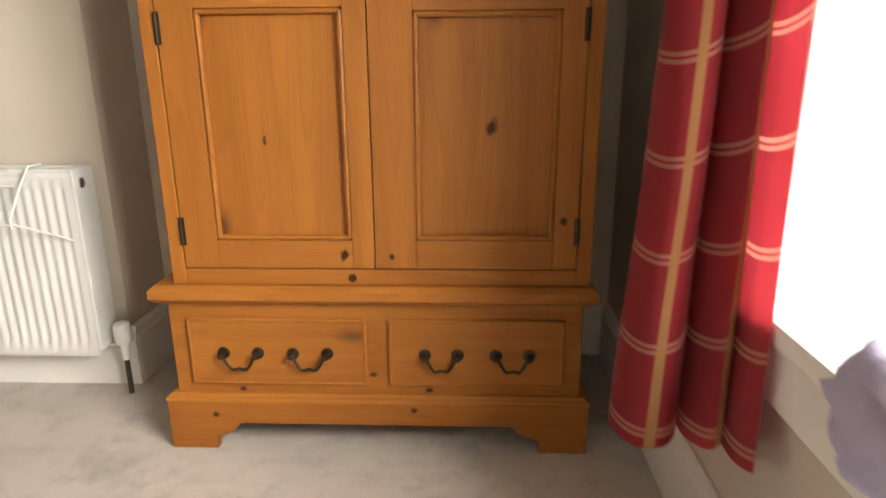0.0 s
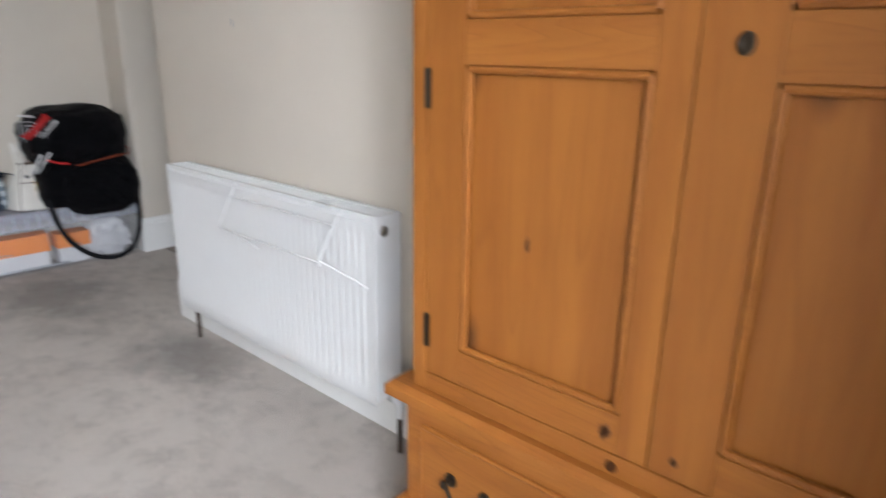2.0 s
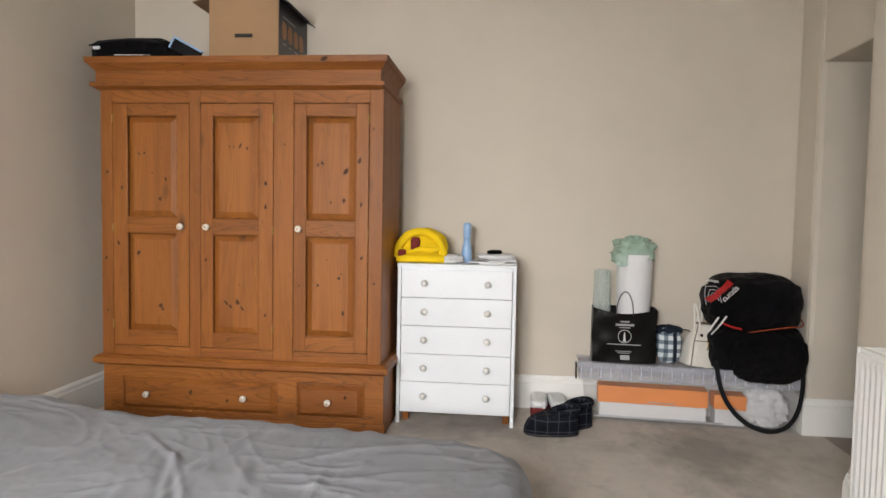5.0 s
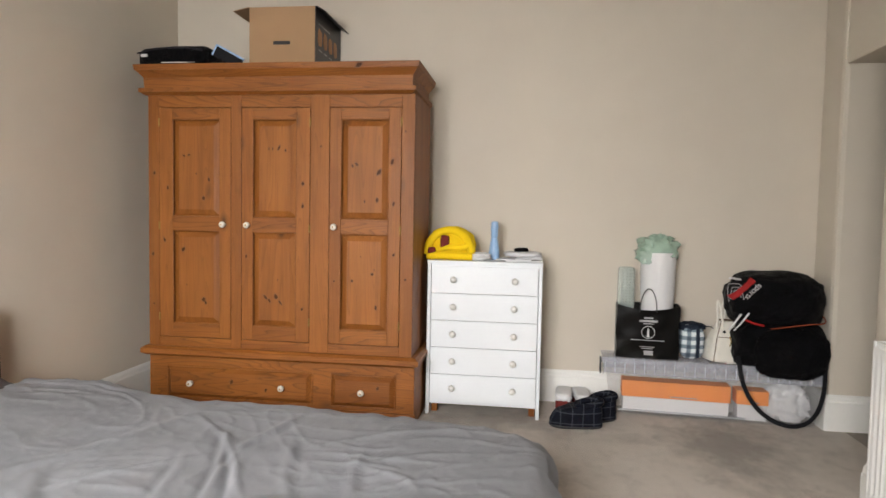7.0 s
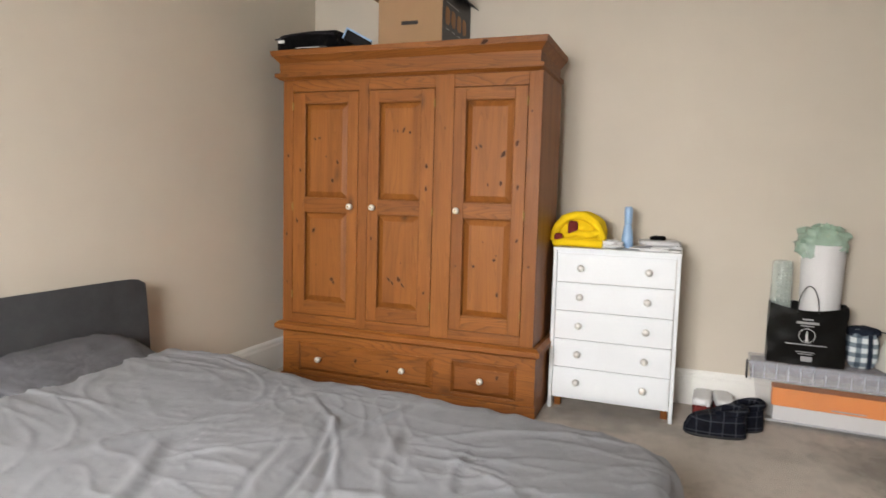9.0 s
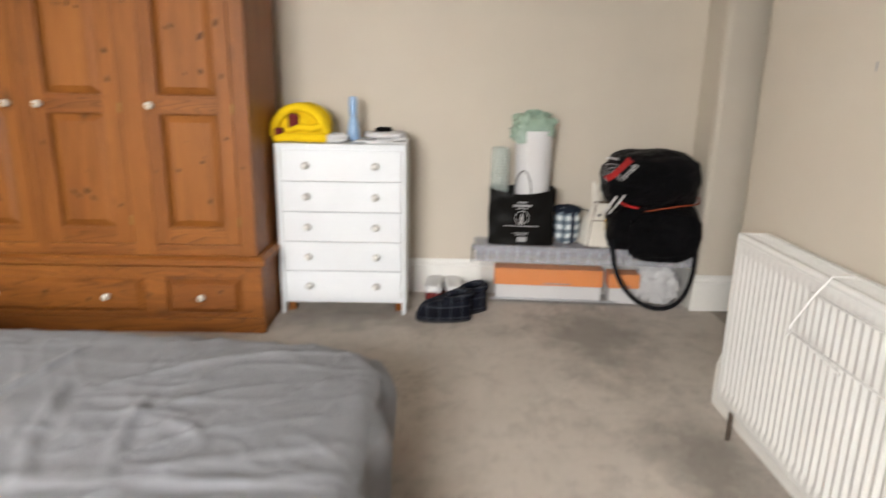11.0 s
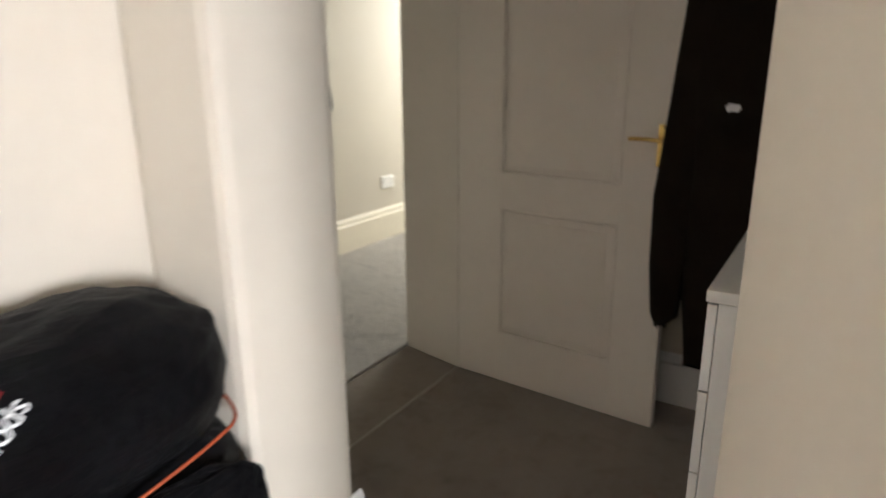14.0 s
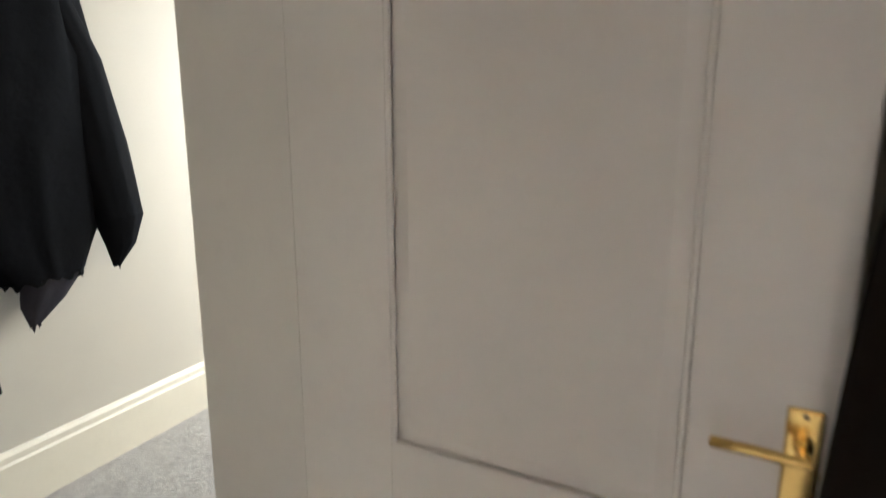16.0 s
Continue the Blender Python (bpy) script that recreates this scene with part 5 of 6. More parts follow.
part("zip_piping", bm, M_ORANGEPIPE, ho, "orange piping along the zip", smooth=60)
bm = bmesh.new()
tube(bm, curve([(0.148, -0.2, 0.265), (0.155, -0.15, 0.245), (0.158, -0.1, 0.235)]), 0.016, 8, 0.4)
part("red_gusset", bm, M_RED, ho, smooth=60)


def on_bag(y, z, lift=0.004):
    """A point on the curved front of the bag's upper body."""
    p, sx, sy, sz = 2.7, 0.155, 0.262, 0.165
    dz = z - 0.36
    x = sx * max(0.02, 1 - abs(y / sy) ** p - abs(dz / sz) ** p) ** (1 / p)
    d = Vector((x / sx, y / sy, dz / sz))
    k = 1 + 0.07 * (noise.noise(d * 2.2 + Vector((6, 12, 0))) + 0.5 * noise.noise(d * 2.2 * 2.7 + Vector((6, 0, 6))))
    out = Vector((x / sx ** 2, y / sy ** 2, dz / sz ** 2)).normalized()
    return Vector((x * k, y * k, z - dz + dz * k)) + out * lift


def turned(u, v, yc, zc, degrees):
    a = radians(degrees)
    return yc + u * math.cos(a) - v * math.sin(a), zc + u * math.sin(a) + v * math.cos(a)


bm = bmesh.new()
sheet(bm, lambda u, v: on_bag(*turned((u - 0.5) * 0.145, (v - 0.5) * 0.027, -0.196, 0.426, 47), 0.009), 16, 5)
solid(bm, 0.003)
part("red_tab", bm, M_RED, ho, "red cloth tab")
bm = bmesh.new()
for w in (0.05, 0.034, 0.018):
    tube(bm, [on_bag(-0.2 + q * w - 0.03, 0.40 + r * w, 0.003) for q, r in ((-0.5, -1), (-0.5, -0.3), (-0.5, 0.4), (-0.4, 0.9), (0, 1), (0.4, 1), (0.6, 0.7), (0.6, 0), (0.6, -0.6))], 0.0016, 6)
part("logo_lines", bm, M_WHITEPRINT, ho)
bm = bmesh.new()
sheet(bm, lambda u, v: on_bag(-0.245 + 0.05 * u, 0.468 + 0.01 * v), 8, 3)
solid(bm, 0.002)
part("print_bar", bm, M_WHITEPRINT, ho)
lt = words("lettering", "sports", 0.041, Matrix.Identity(4), M_WHITEPRINT, ho)
for vert in lt.data.vertices:
    vert.co = on_bag(*turned(vert.co.x, vert.co.y, -0.15, 0.414, 227), 0.006 + vert.co.z)
bm = bmesh.new()
tube(bm, curve([(0.13, -0.21, 0.29), (0.15, -0.25, 0.24), (0.14, -0.275, 0.2)]), 0.007, 8, 0.6)
tube(bm, curve([(0.15, -0.175, 0.3), (0.165, -0.215, 0.25), (0.15, -0.25, 0.2)]), 0.007, 8, 0.6)
part("cord", bm, M_WHITEPRINT, ho, "white cord ends", smooth=60)
bm = bmesh.new()
def strap_pt(s):
    a = math.pi * s
    return (0.115 + 0.095 * math.sin(a) ** 0.5, 0.01 - 0.22 * math.cos(a) + 0.05 * math.sin(a) ** 2, 0.05 - 0.375 * math.sin(a) ** 0.8 + 0.05 * s)
tube(bm, [strap_pt(k / 30) for k in range(31)], 0.0125, 8, 0.14, up=(1, 0, 0))
part("shoulder_strap", bm, M_STRAP, ho, "black webbing strap hanging to the carpet", smooth=60)


# ---- shoes and small things on the carpet ----
def slipper(m, label):
    """A soft ankle slipper: low toe, high padded collar with a dark opening."""
    s = thing("slipper", m, label, "slipper", "slippers on the carpet")
    s.scale = (0.98, 1.1, 1.12)
    bm = bmesh.new()
    blob(bm, (0.0, 0, 0.01), (0.15, 0.056, 0.014), 2.8, 0.02, 2.0, 0.0, 36, 10, floor=0.0)
    part("sole", bm, M_BLACKWOOD, s, smooth=60)
    bm = bmesh.new()
    def shell(u, v):
        a = 2 * math.pi * u
        c, n = math.cos(a), math.sin(a)
        up = math.sin(v * math.pi / 2)
        far, near = 0.148, -0.148
        reach = (far if c > 0 else -near) * abs(c) ** 0.75
        w = v ** 2.2 if c > 0 else v
        x = math.copysign(reach, c) * (1 - w) + (-0.07 + 0.068 * c) * w
        y = 0.055 * math.copysign(abs(n) ** 0.75, n) * (1 - 0.12 * v) * (1 + 0.14 * math.sin(math.pi * v))
        quilt = 0.004 * math.sin(v * 16) + 0.006 * noise.noise(Vector((c * 3, n * 3, v * 4)))
        return Vector((x, y, 0.014 + (0.102 - 0.012 * c) * up + quilt * (1 - v)))
    sheet(bm, shell, 56, 18)
    bmesh.ops.remove_doubles(bm, verts=bm.verts, dist=0.0004)
    solid(bm, 0.009)
    part("upper", bm, M_PLAID, s, smooth=60)
    bm = bmesh.new()
    tube(bm, [shell(k / 32, 1.0) for k in range(33)], 0.016, 10)
    part("collar", bm, M_PLAID, s, "padded quilted collar", smooth=60)
    bm = bmesh.new()
    blob(bm, (-0.07, 0, 0.05), (0.06, 0.042, 0.02), 2.6, 0.05, 3.0, 1.0, 28, 8)
    part("insole", bm, M_GREYCLOTH, s, smooth=60)
    return s
s1 = slipper(pose(-2.6, 1.395, 0, 0, 0, -84), "navy plaid ankle slipper with a padded collar")
copy_thing(s1, pose(-2.72, 1.49, 0.0, 0, 0, -70))
cs = thing("canvas_shoe", pose(-2.92, 1.345, 0, 0, 0, -4), "cream knitted shoe with a dark red toe by the skirting", "shoe", "canvas shoes by the wall")
bm = bmesh.new()
blob(bm, (0, 0, 0.008), (0.125, 0.05, 0.012), 3.4, 0.02, 2, 1, 32, 10, floor=0.0)
part("sole", bm, M_CREAMLEATHER, cs, "pale rubber sole", smooth=60)
bm = bmesh.new()
blob(bm, (0, 0, 0.042), (0.122, 0.047, 0.04), 4.0, 0.04, 3, 1, 40, 18, floor=0.012)
part("lower", bm, M_MAROON, cs, "dark red lower", smooth=60)
bm = bmesh.new()
blob(bm, (-0.004, 0, 0.088), (0.12, 0.049, 0.024), 4.0, 0.12, 6, 2, 40, 18)
part("upper", bm, M_PAPER, cs, "white knitted upper", smooth=60)
copy_thing(cs, pose(-2.925, 1.452, 0, 0, 0, 5))

# ---- on the chest of drawers ----
CT = 0.889
yt = thing("fleece_blanket", pose(-2.83, 0.66, CT), "rolled bright yellow fleece with maroon print", "blanket")
bm = bmesh.new()
blob(bm, (-0.01, 0, 0.07), (0.11, 0.142, 0.122), 2.3, 0.06, 3.0, 5.0, 56, 30, floor=0.0)
part("roll", bm, M_YELLOW, yt, smooth=70)
bm = bmesh.new()
tube(bm, curve([(0.085, -0.13, 0.03), (0.088, -0.118, 0.1), (0.084, -0.06, 0.158), (0.084, 0.02, 0.17), (0.085, 0.09, 0.13), (0.088, 0.125, 0.06), (0.088, 0.128, 0.03)], 6), 0.024, 10)
part("outer_fold", bm, M_YELLOW, yt, smooth=60)
bm = bmesh.new()
tube(bm, curve([(0.098, -0.13, 0.02), (0.112, -0.05, 0.026), (0.115, 0.05, 0.024), (0.1, 0.13, 0.022)], 6), 0.022, 10)
tube(bm, curve([(0.098, -0.06, 0.06), (0.108, 0.0, 0.075), (0.106, 0.06, 0.07), (0.095, 0.11, 0.085)], 6), 0.018, 10)
part("inner_fold", bm, M_YELLOW, yt, smooth=60)
bm = bmesh.new()
blob(bm, (0.103, -0.028, 0.1), (0.016, 0.026, 0.042), 4, 0.06, 3, 1, 24, 14)
part("print_patch", bm, M_MAROON, yt, smooth=60)
bm = bmesh.new()
blob(bm, (0.104, -0.105, 0.052), (0.014, 0.022, 0.02), 4, 0.1, 3, 2, 20, 12)
part("print_patch", bm, M_MAROON, yt, smooth=60)
bo = thing("spray_bottle", pose(-2.86, 0.91, CT), "pale blue plastic toiletry bottle with a tall cap", "bottle")
bm = bmesh.new()
lathe(bm, [(0.028, 0.0), (0.032, 0.008), (0.031, 0.05), (0.024, 0.1), (0.0185, 0.128)], 24)
part("body", bm, M_BLUE, bo, smooth=50)
bm = bmesh.new()
lathe(bm, [(0.0175, 0.129), (0.021, 0.138), (0.0225, 0.2), (0.02, 0.222), (0.012, 0.227)], 24)
part("cap", bm, M_BLUE, bo, smooth=50)
bm = bmesh.new()
blob(bm, (0, 0, 0.02), (0.06, 0.075, 0.026), 2.2, 0.35, 4, 2, 32, 14, floor=0.0)
o = part("cloth", bm, M_PAPER, smooth=60)
o.matrix_world = pose(-2.77, 0.82, CT)
tagged(o, "crumpled white cloth on the chest top", "cloth")
for k, (xx, yy, w, dd, rz) in enumerate(((-2.82, 1.08, 0.1, 0.09, 5), (-2.8, 1.04, 0.1, 0.08, -8), (-2.83, 1.1, 0.08, 0.075, 14), (-2.84, 1.12, 0.07, 0.06, -4))):
    p = bpart("paper", (-dd, dd, -w, w, 0, 0.006), M_PAPER, None, "", 0.001)
    p.matrix_world = pose(xx, yy, CT + 0.0065 * k, 0, 0, rz)
    tagged(p, "loose white paper packet stacked on the chest", "paper", "papers on the chest")
bm = bmesh.new()
blob(bm, (0, 0, 0.01), (0.03, 0.04, 0.014), 2.5, 0.3, 4, 7, 28, 12, floor=0.0)
o = part("pouch", bm, M_BLACKCOAT, smooth=60)
o.matrix_world = pose(-2.82, 1.07, CT + 0.052)
tagged(o, "small black cloth pouch on the papers", "pouch")
bm = bmesh.new()
blob(bm, (0, 0, 0.012), (0.085, 0.105, 0.016), 4.0, 0.16, 5, 7, 40, 14, floor=0.0)
o = part("plastic_packet", bm, M_POLY, smooth=60)
o.matrix_world = pose(-2.83, 1.08, CT + 0.026, 0, 0, 6)
tagged(o, "crinkled clear plastic packet lying on the papers", "packet")

# ---- on top of the pine wardrobe ----
WT = 1.936
cb = thing("cardboard_box", pose(-2.6, 0, WT, *VIEW), "open brown cardboard box with a dark printed side", "box")
bpart("front", (-0.5, -0.115, 0.0, 0.005, 0.0, 0.375), M_CARD, cb, bevel=0.001)
bpart("back", (-0.5, -0.115, 0.48, 0.485, 0.0, 0.375), M_CARD, cb, bevel=0.001)
bpart("side", (-0.505, -0.5, 0.0, 0.485, 0.0, 0.375), M_CARD, cb, bevel=0.001)
sd = bpart("printed_side", (-0.115, -0.109, 0.0, 0.485, 0.0, 0.375), M_DARKPRINT, cb, "dark printed side with food pictures", 0.001)
bpart("bottom", (-0.5, -0.115, 0.005, 0.48, 0.0, 0.006), M_CARD, cb, bevel=0)
bm = bmesh.new()
box(bm, -0.36, -0.26, -0.002, 0.001, 0.163, 0.183)
part("hand_slot", bm, M_DARKPRINT, cb, bevel=0.0)
for k in range(4):
    bm = bmesh.new()
    blob(bm, (-0.108, 0.07 + 0.095 * k, 0.215), (0.0025, 0.036, 0.045), 2.4, 0.25, 3, k * 2.0, 16, 10)
    part("picture", bm, M_TANPRINT, sd)
    bpart("print_bar", (-0.1088, -0.108, 0.05 + 0.095 * k, 0.1 + 0.095 * k, 0.14, 0.146), M_GREYPRINT, sd, bevel=0)
bpart("print_bar", (-0.1088, -0.108, 0.05, 0.25, 0.285, 0.291), M_GREYPRINT, sd, bevel=0)
for m, d in ((pose(-0.505, 0, 0.375, 0, -12), (-0.1, 0, 0.0, 0.48, 0, 0.004)), (pose(-0.11, 0, 0.375, 0, 30), (0, 0.06, 0.0, 0.48, 0, 0.004))):
    bm = bmesh.new()
    box(bm, *d, m)
    part("flap", bm, M_CARD if d[0] < 0 else M_DARKPRINT, cb)
lb = thing("laptop_bag", pose(-2.62, -0.9, WT, 0, 0, 84), "flat black zipped bag lying on the wardrobe", "bag")
bm = bmesh.new()
blob(bm, (0, 0.02, 0.06), (0.225, 0.18, 0.078), 6.0, 0.05, 3, 4, 56, 26, floor=0.0)
part("body", bm, M_BLACKNYLON, lb, smooth=60)
bm = bmesh.new()
tube(bm, curve([(-0.215, -0.15, 0.1), (-0.05, -0.168, 0.115), (0.1, -0.166, 0.112), (0.21, -0.15, 0.1)]), 0.004, 6)
part("zip", bm, M_GREYCLOTH, lb, smooth=60)
bpart("print_bar", (-0.18, -0.14, -0.165, -0.155, 0.075, 0.09), M_WHITEPRINT, lb, bevel=0)
bf = thing("folder", pose(-2.45, -0.62, 2.064, -28), "dark folder with pale blue edges leaning on the bag", "folder")
bpart("cover", (-0.02, 0.0, 0.0, 0.165, -0.062, 0.0), M_STRAP, bf, bevel=0.001)
bpart("blue_edge", (-0.021, 0.003, -0.001, 0.166, -0.007, 0.003), M_BLUE, bf, bevel=0.001)
bpart("blue_edge", (-0.021, 0.003, -0.007, 0.002, -0.063, 0.002), M_BLUE, bf, bevel=0.001)
p = bpart("paper", (0, 0.15, 0, 0.12, 0, 0.004), M_PAPER, None, "", 0.001)
p.matrix_world = pose(-2.36, -0.9, WT + 0.012, 14, 0, 92)
tagged(p, "folded white paper on the wardrobe top", "paper")

# ---- lobby: open door, coat, chest and boots ----
door = thing("door_1", pose(-3.145, 4.143, 0.008, 0, 0, -4), "white two-panel door standing open, brass lever handle", "door")
tagged(door, kind=S)
DW, DH, T0 = 0.818, 1.985, 0.04
bpart("stile", (0, 0.192, 0, T0, 0, DH), M_DOOR, door, bevel=0.002)
bpart("stile", (0.652, DW, 0, T0, 0, DH), M_DOOR, door, bevel=0.002)
for a, b in ((0, 0.205), (0.71, 0.843), (1.83, DH)):
    bpart("rail", (0.192, 0.652, 0.0, T0, a, b), M_DOOR, door, bevel=0.0008)
for a, b in ((0.205, 0.71), (0.843, 1.83)):
    bm = bmesh.new()
    field(bm, 0.192, 0.652, a, b, 0.013, 0.004, 0.036, 0.03)
    part("panel", bm, M_DOOR, door)
    bm = bmesh.new()
    bead(bm, 0.197, 0.647, a + 0.005, b - 0.005, 0.003, 0.0055)
    part("moulding", bm, M_DOOR, door, smooth=50)
dh = new("door_handle")
dh.parent = door
dh["label"] = "polished brass lever on a square plate"
bpart("plate", (0.763, 0.803, -0.007, 0.0, 0.915, 1.048), M_BRASS, dh, bevel=0.003)
bm = bmesh.new()
lathe(bm, [(0.012, 0), (0.011, 0.012), (0.008, 0.014), (0.008, 0.045)], 14, pose(0.783, -0.006, 1.002, 90))
part("spindle", bm, M_BRASS, dh, smooth=40)
bm = bmesh.new()
tube(bm, [(0.79, -0.047, 1.002), (0.775, -0.05, 1.002), (0.74, -0.05, 1.004), (0.7, -0.048, 1.004), (0.686, -0.044, 1.002)], 0.0085, 10, 0.8)
part("lever", bm, M_BRASS, dh, smooth=50)
bm = bmesh.new()
for zz in (0.924, 1.04):
    lathe(bm, [(0.004, 0), (0.003, 0.002)], 8, pose(0.783, -0.007, zz, 90))
part("screw", bm, M_COPPER, dh)


def garment(rows, seed, nu=56):
    """A hanging body from (z, centre, half width, half depth, depth centre) rows, hem first, with long folds."""
    bm = bmesh.new()
    rings = []
    steps = 40
    for k in range(steps + 1):
        s = k / steps * (len(rows) - 1)
        i = min(int(s), len(rows) - 2)
        f = s - i
        f = f * f * (3 - 2 * f)
        z, c, w, d, dc = [a + (b - a) * f for a, b in zip(rows[i], rows[i + 1])]
        ring = []
        for j in range(nu):
            a = 2 * math.pi * j / nu
            n = noise.noise(Vector((math.cos(a) * 2.2, math.sin(a) * 2.2, z * 1.2 + seed)))
            n2 = noise.noise(Vector((math.cos(a) * 5, math.sin(a) * 5, z * 2.0 + seed)))
            r = 1 + (0.16 * n + 0.12 * n2) * (1.1 - 0.5 * k / steps)
            hem = (0.045 * noise.noise(Vector((math.cos(a) * 3, math.sin(a) * 3, seed))) if k == 0 else 0)
            ring.append(bm.verts.new((c + w * math.cos(a) * r, dc + d * math.sin(a) * r, z + hem)))
        rings.append(ring)
    for a, b in zip(rings, rings[1:]):
        for j in range(nu):
            bm.faces.new((a[j], a[(j + 1) % nu], b[(j + 1) % nu], b[j]))
    bm.faces.new(rings[0][::-1])
    bm.faces.new(rings[-1])
    return bm


jc = thing("coat", pose(-2.2, 4.035, 0), "long dark brown coat hanging over the open door edge", "coat")
part("body", garment([(0.31, 0.045, 0.085, 0.04, 0), (0.5, 0.04, 0.1, 0.045, 0), (0.8, 0.035, 0.125, 0.05, -0.005), (1.1, 0.035, 0.135, 0.055, -0.01), (1.4, 0.045, 0.135, 0.055, -0.01), (1.62, 0.05, 0.12, 0.05, -0.005), (1.75, 0.02, 0.05, 0.035, 0)], 3.0), M_BROWNCOAT, jc, smooth=80)
part("front_flap", garment([(0.43, -0.115, 0.02, 0.016, -0.012), (0.46, -0.105, 0.042, 0.025, -0.012), (0.62, -0.105, 0.055, 0.035, -0.015), (0.85, -0.105, 0.06, 0.035, -0.02), (1.1, -0.085, 0.06, 0.03, -0.02), (1.4, -0.055, 0.065, 0.03, -0.015), (1.72, -0.04, 0.05, 0.02, -0.01)], 9.0, 32), M_BROWNCOAT, jc, smooth=80)
part("sleeve", garment([(1.28, 0.215, 0.045, 0.03, 0.03), (1.45, 0.2, 0.05, 0.04, 0.03), (1.62, 0.16, 0.05, 0.04, 0.01), (1.72, 0.08, 0.04, 0.03, 0.0)], 5.0, 32), M_BROWNCOAT, jc, smooth=80)
bm = bmesh.new()
blob(bm, (0.04, -0.075, 1.118), (0.019, 0.004, 0.009), 2.2, 0.7, 4, 2, 20, 10)
part("motif", bm, M_WHITEPRINT, jc, "small white embroidered motif")
bm = bmesh.new()
tube(bm, [(-0.11, 0.1, 1.93), (-0.11, 0.098, 1.985), (-0.11, 0.04, 2.0), (-0.06, 0.012, 1.97), (0.0, -0.01, 1.74)], 0.004, 8)
part("hanging_loop", bm, M_BLACKWOOD, jc, smooth=50)

lc = thing("chest_of_drawers", pose(-2.065, 0, 0, 0, 0, -90), "white laminate chest of drawers with boots on top", "chest of drawers")
LX0, LX1 = -4.3, -3.26
bpart("body", (LX0 + 0.003, LX1 - 0.003, 0.02, 0.47, 0.04, 0.795), M_CHESTG, lc, bevel=0.002)
bpart("top", (LX0, LX1, -0.003, 0.475, 0.796, 0.82), M_CHESTG, lc, bevel=0.002)
bpart("plinth", (LX0 + 0.02, LX1 - 0.02, 0.04, 0.46, 0.0, 0.04), M_CHESTG, lc)
for k in range(4):
    z = 0.05 + 0.186 * k
    for x0, x1 in ((LX0 + 0.006, -3.808), (-3.802, LX1 - 0.006)):
        dw = new("drawer")
        dw.parent = lc
        bpart("front", (x0, x1, 0.0, 0.018, z, z + 0.182), M_CHESTG, dw, bevel=0.0015)
        xm = (x0 + x1) / 2
        bpart("handle", (xm - 0.05, xm + 0.05, -0.022, -0.001, z + 0.13, z + 0.142), M_CHROME, dw, "flat metal pull", 0.003)


def boot(m, label):
    b = thing("boot", m, label, "boot", "boots on the lobby chest")
    bm = bmesh.new()
    blob(bm, (0.05, 0, 0.014), (0.14, 0.048, 0.016), 2.6, 0.02, 2, 0, 32, 10, floor=0.0)
    part("sole", bm, M_BLACKWOOD, b, smooth=60)
    bm = bmesh.new()
    blob(bm, (0.06, 0, 0.055), (0.125, 0.048, 0.05), 2.4, 0.06, 3, 1, 36, 20, floor=0.016)
    part("foot", bm, M_BLACKNYLON, b, smooth=60)
    part("shaft", garment([(0.05, -0.01, 0.068, 0.05, 0), (0.16, -0.015, 0.06, 0.05, 0), (0.28, -0.01, 0.066, 0.056, 0), (0.385, -0.01, 0.072, 0.06, 0)], 2.0, 32), M_NAVY, b, smooth=70)
    bm = bmesh.new()
    tube(bm, [(-0.01 + 0.07 * math.cos(a), 0.058 * math.sin(a), 0.392) for a in [2 * math.pi * k / 28 for k in range(29)]], 0.018, 10)
    part("cuff", bm, M_TAN, b, "tan fleece cuff", smooth=60)
    part("lining", garment([(0.38, -0.01, 0.058, 0.048, 0), (0.45, -0.01, 0.056, 0.045, 0), (0.5, -0.01, 0.05, 0.04, 0)], 7.0, 28), M_GREYCLOTH, b, smooth=60)
    return b
b1 = boot(pose(-1.912, 3.56, 0.82, 0, 0, -84), "tall navy boot with a tan fleece cuff")
copy_thing(b1, pose(-1.765, 3.5, 0.82, 0, 0, -88))

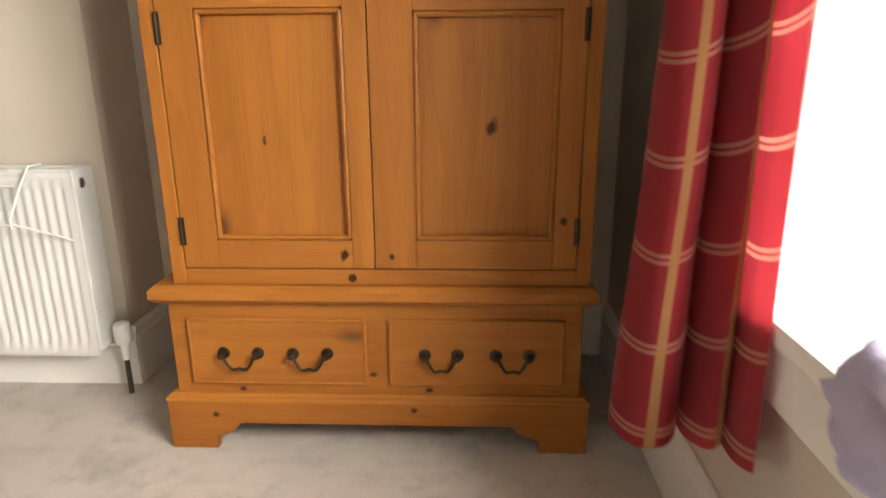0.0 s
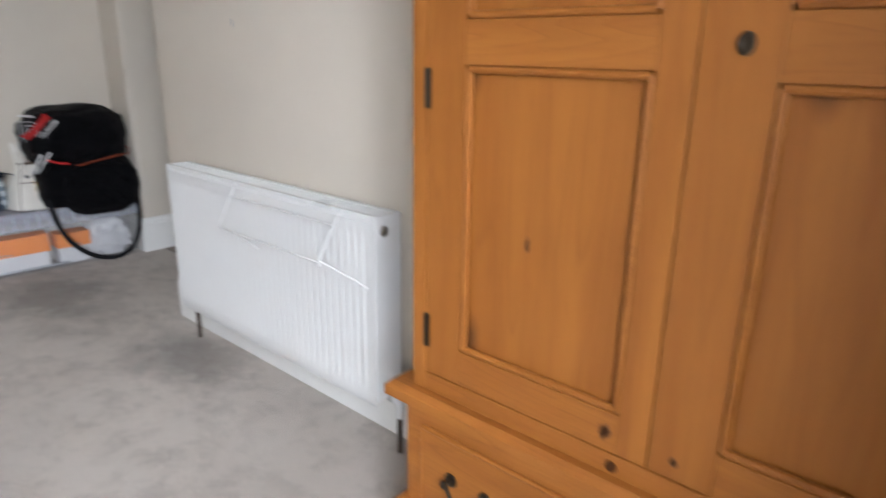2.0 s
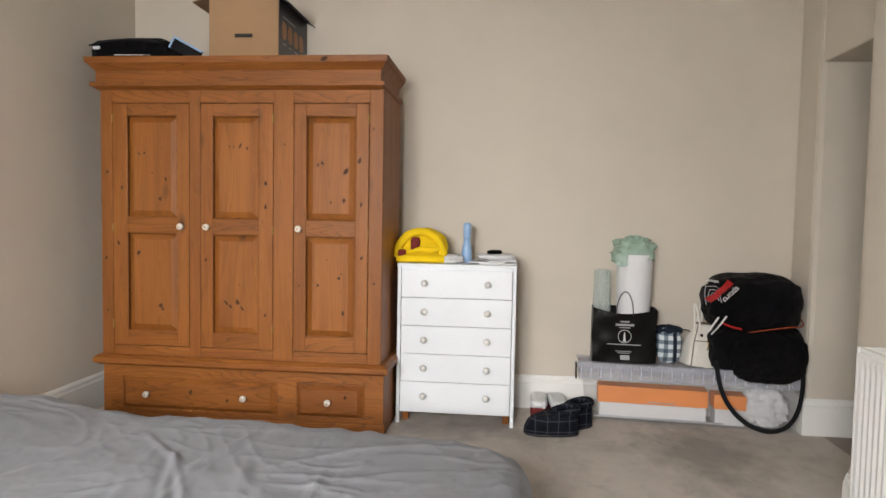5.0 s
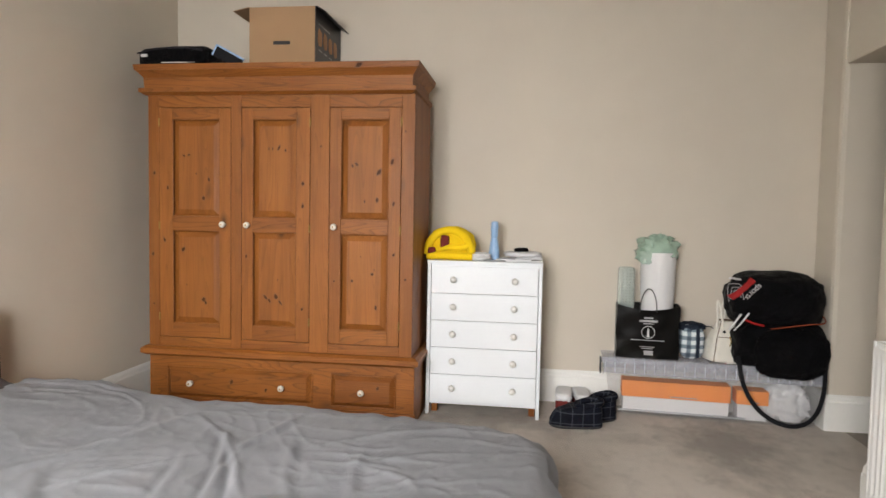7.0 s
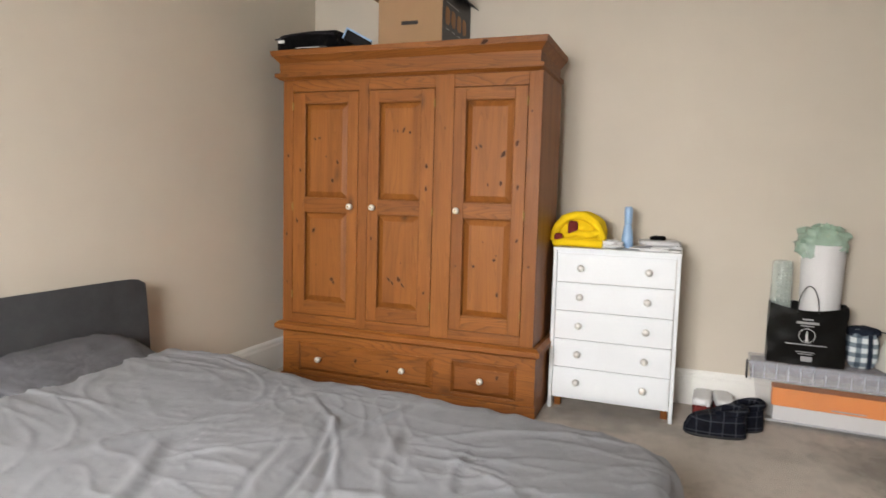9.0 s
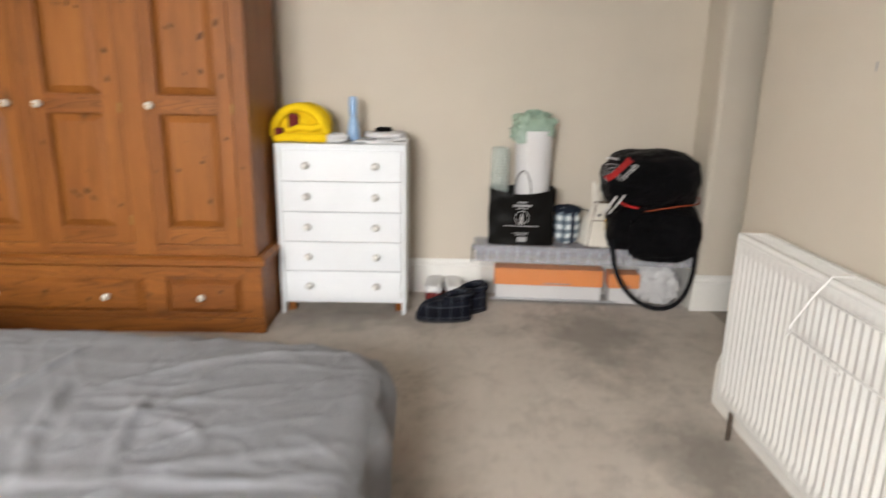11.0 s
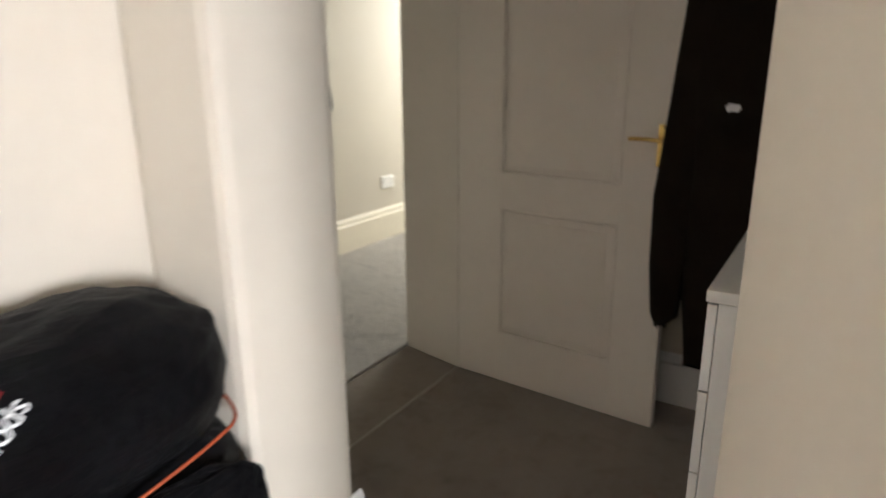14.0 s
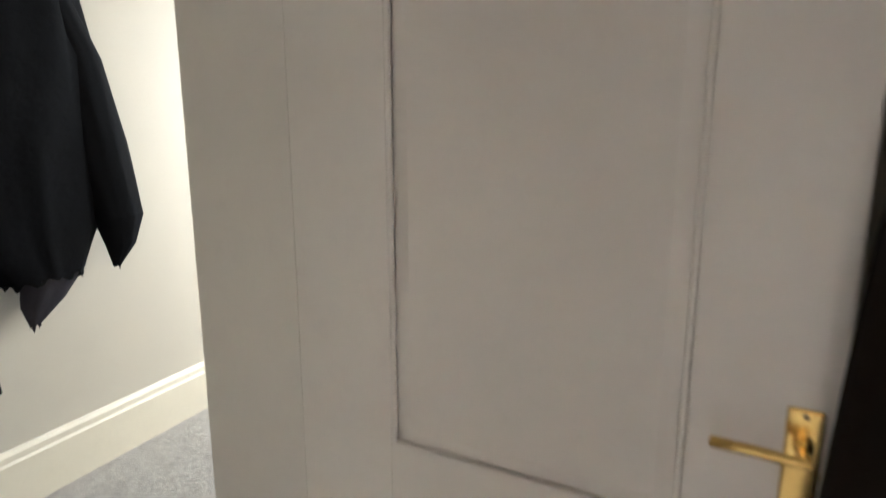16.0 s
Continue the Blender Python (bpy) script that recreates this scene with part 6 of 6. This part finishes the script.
# ---- hallway ----
hc = thing("coat", pose(-4.63, -0.01, 0, 0, 0, 90), "black coat with a ragged hem hanging on the hallway wall", "coat")
part("body", garment([(0.84, 4.66, 0.14, 0.05, 0), (1.0, 4.63, 0.25, 0.06, 0.0), (1.3, 4.64, 0.3, 0.065, 0.0), (1.6, 4.67, 0.27, 0.06, 0.0), (1.86, 4.69, 0.22, 0.055, 0.02), (1.99, 4.62, 0.13, 0.04, 0.03)], 4.0), M_BLACKCOAT, hc, smooth=80)
part("sleeve", garment([(0.83, 4.92, 0.012, 0.01, -0.03), (0.91, 4.95, 0.06, 0.03, -0.03), (1.02, 4.955, 0.1, 0.045, -0.03), (1.3, 4.915, 0.1, 0.05, -0.02), (1.6, 4.88, 0.085, 0.045, 0.0), (1.92, 4.76, 0.06, 0.035, 0.01)], 6.0, 32), M_BLACKCOAT, hc, smooth=80)
part("grey_lining", garment([(0.69, 4.6, 0.02, 0.012, 0), (0.76, 4.64, 0.08, 0.025, 0), (0.86, 4.69, 0.12, 0.04, 0), (1.02, 4.7, 0.14, 0.045, 0)], 11.0, 32), M_GREYCLOTH, hc, smooth=80)
bm = bmesh.new()
tube(bm, [(4.42, -0.03, 0.95), (4.4, -0.035, 0.75), (4.43, -0.03, 0.5)], 0.018, 8, 0.25, up=(0, 1, 0))
part("belt", bm, M_BLACKCOAT, hc, smooth=60)
bm = bmesh.new()
tube(bm, [(4.6, 0.088, 2.03), (4.6, 0.04, 2.0), (4.6, 0.03, 2.05)], 0.006, 8)
part("hook", bm, M_CHROME, hc, smooth=60)
so = thing("wall_socket", pose(-4.719, 5.74, 0.43, 0, 0, 90), "white double wall socket on the hallway wall", "socket")
bpart("plate", (-0.073, 0.073, -0.009, 0.0, -0.043, 0.043), M_WHITE, so, bevel=0.003)
for x in (-0.035, 0.035):
    bpart("rocker", (x - 0.006, x + 0.006, -0.013, -0.0092, 0.015, 0.032), M_WHITE, so, bevel=0.001)
    for dx, dz in ((0, 0.004), (-0.011, -0.016), (0.011, -0.016)):
        bpart("pin_hole", (x + dx - 0.003, x + dx + 0.003, -0.0096, -0.0088, dz - 0.004, dz + 0.004), M_BLACKWOOD, so, bevel=0)
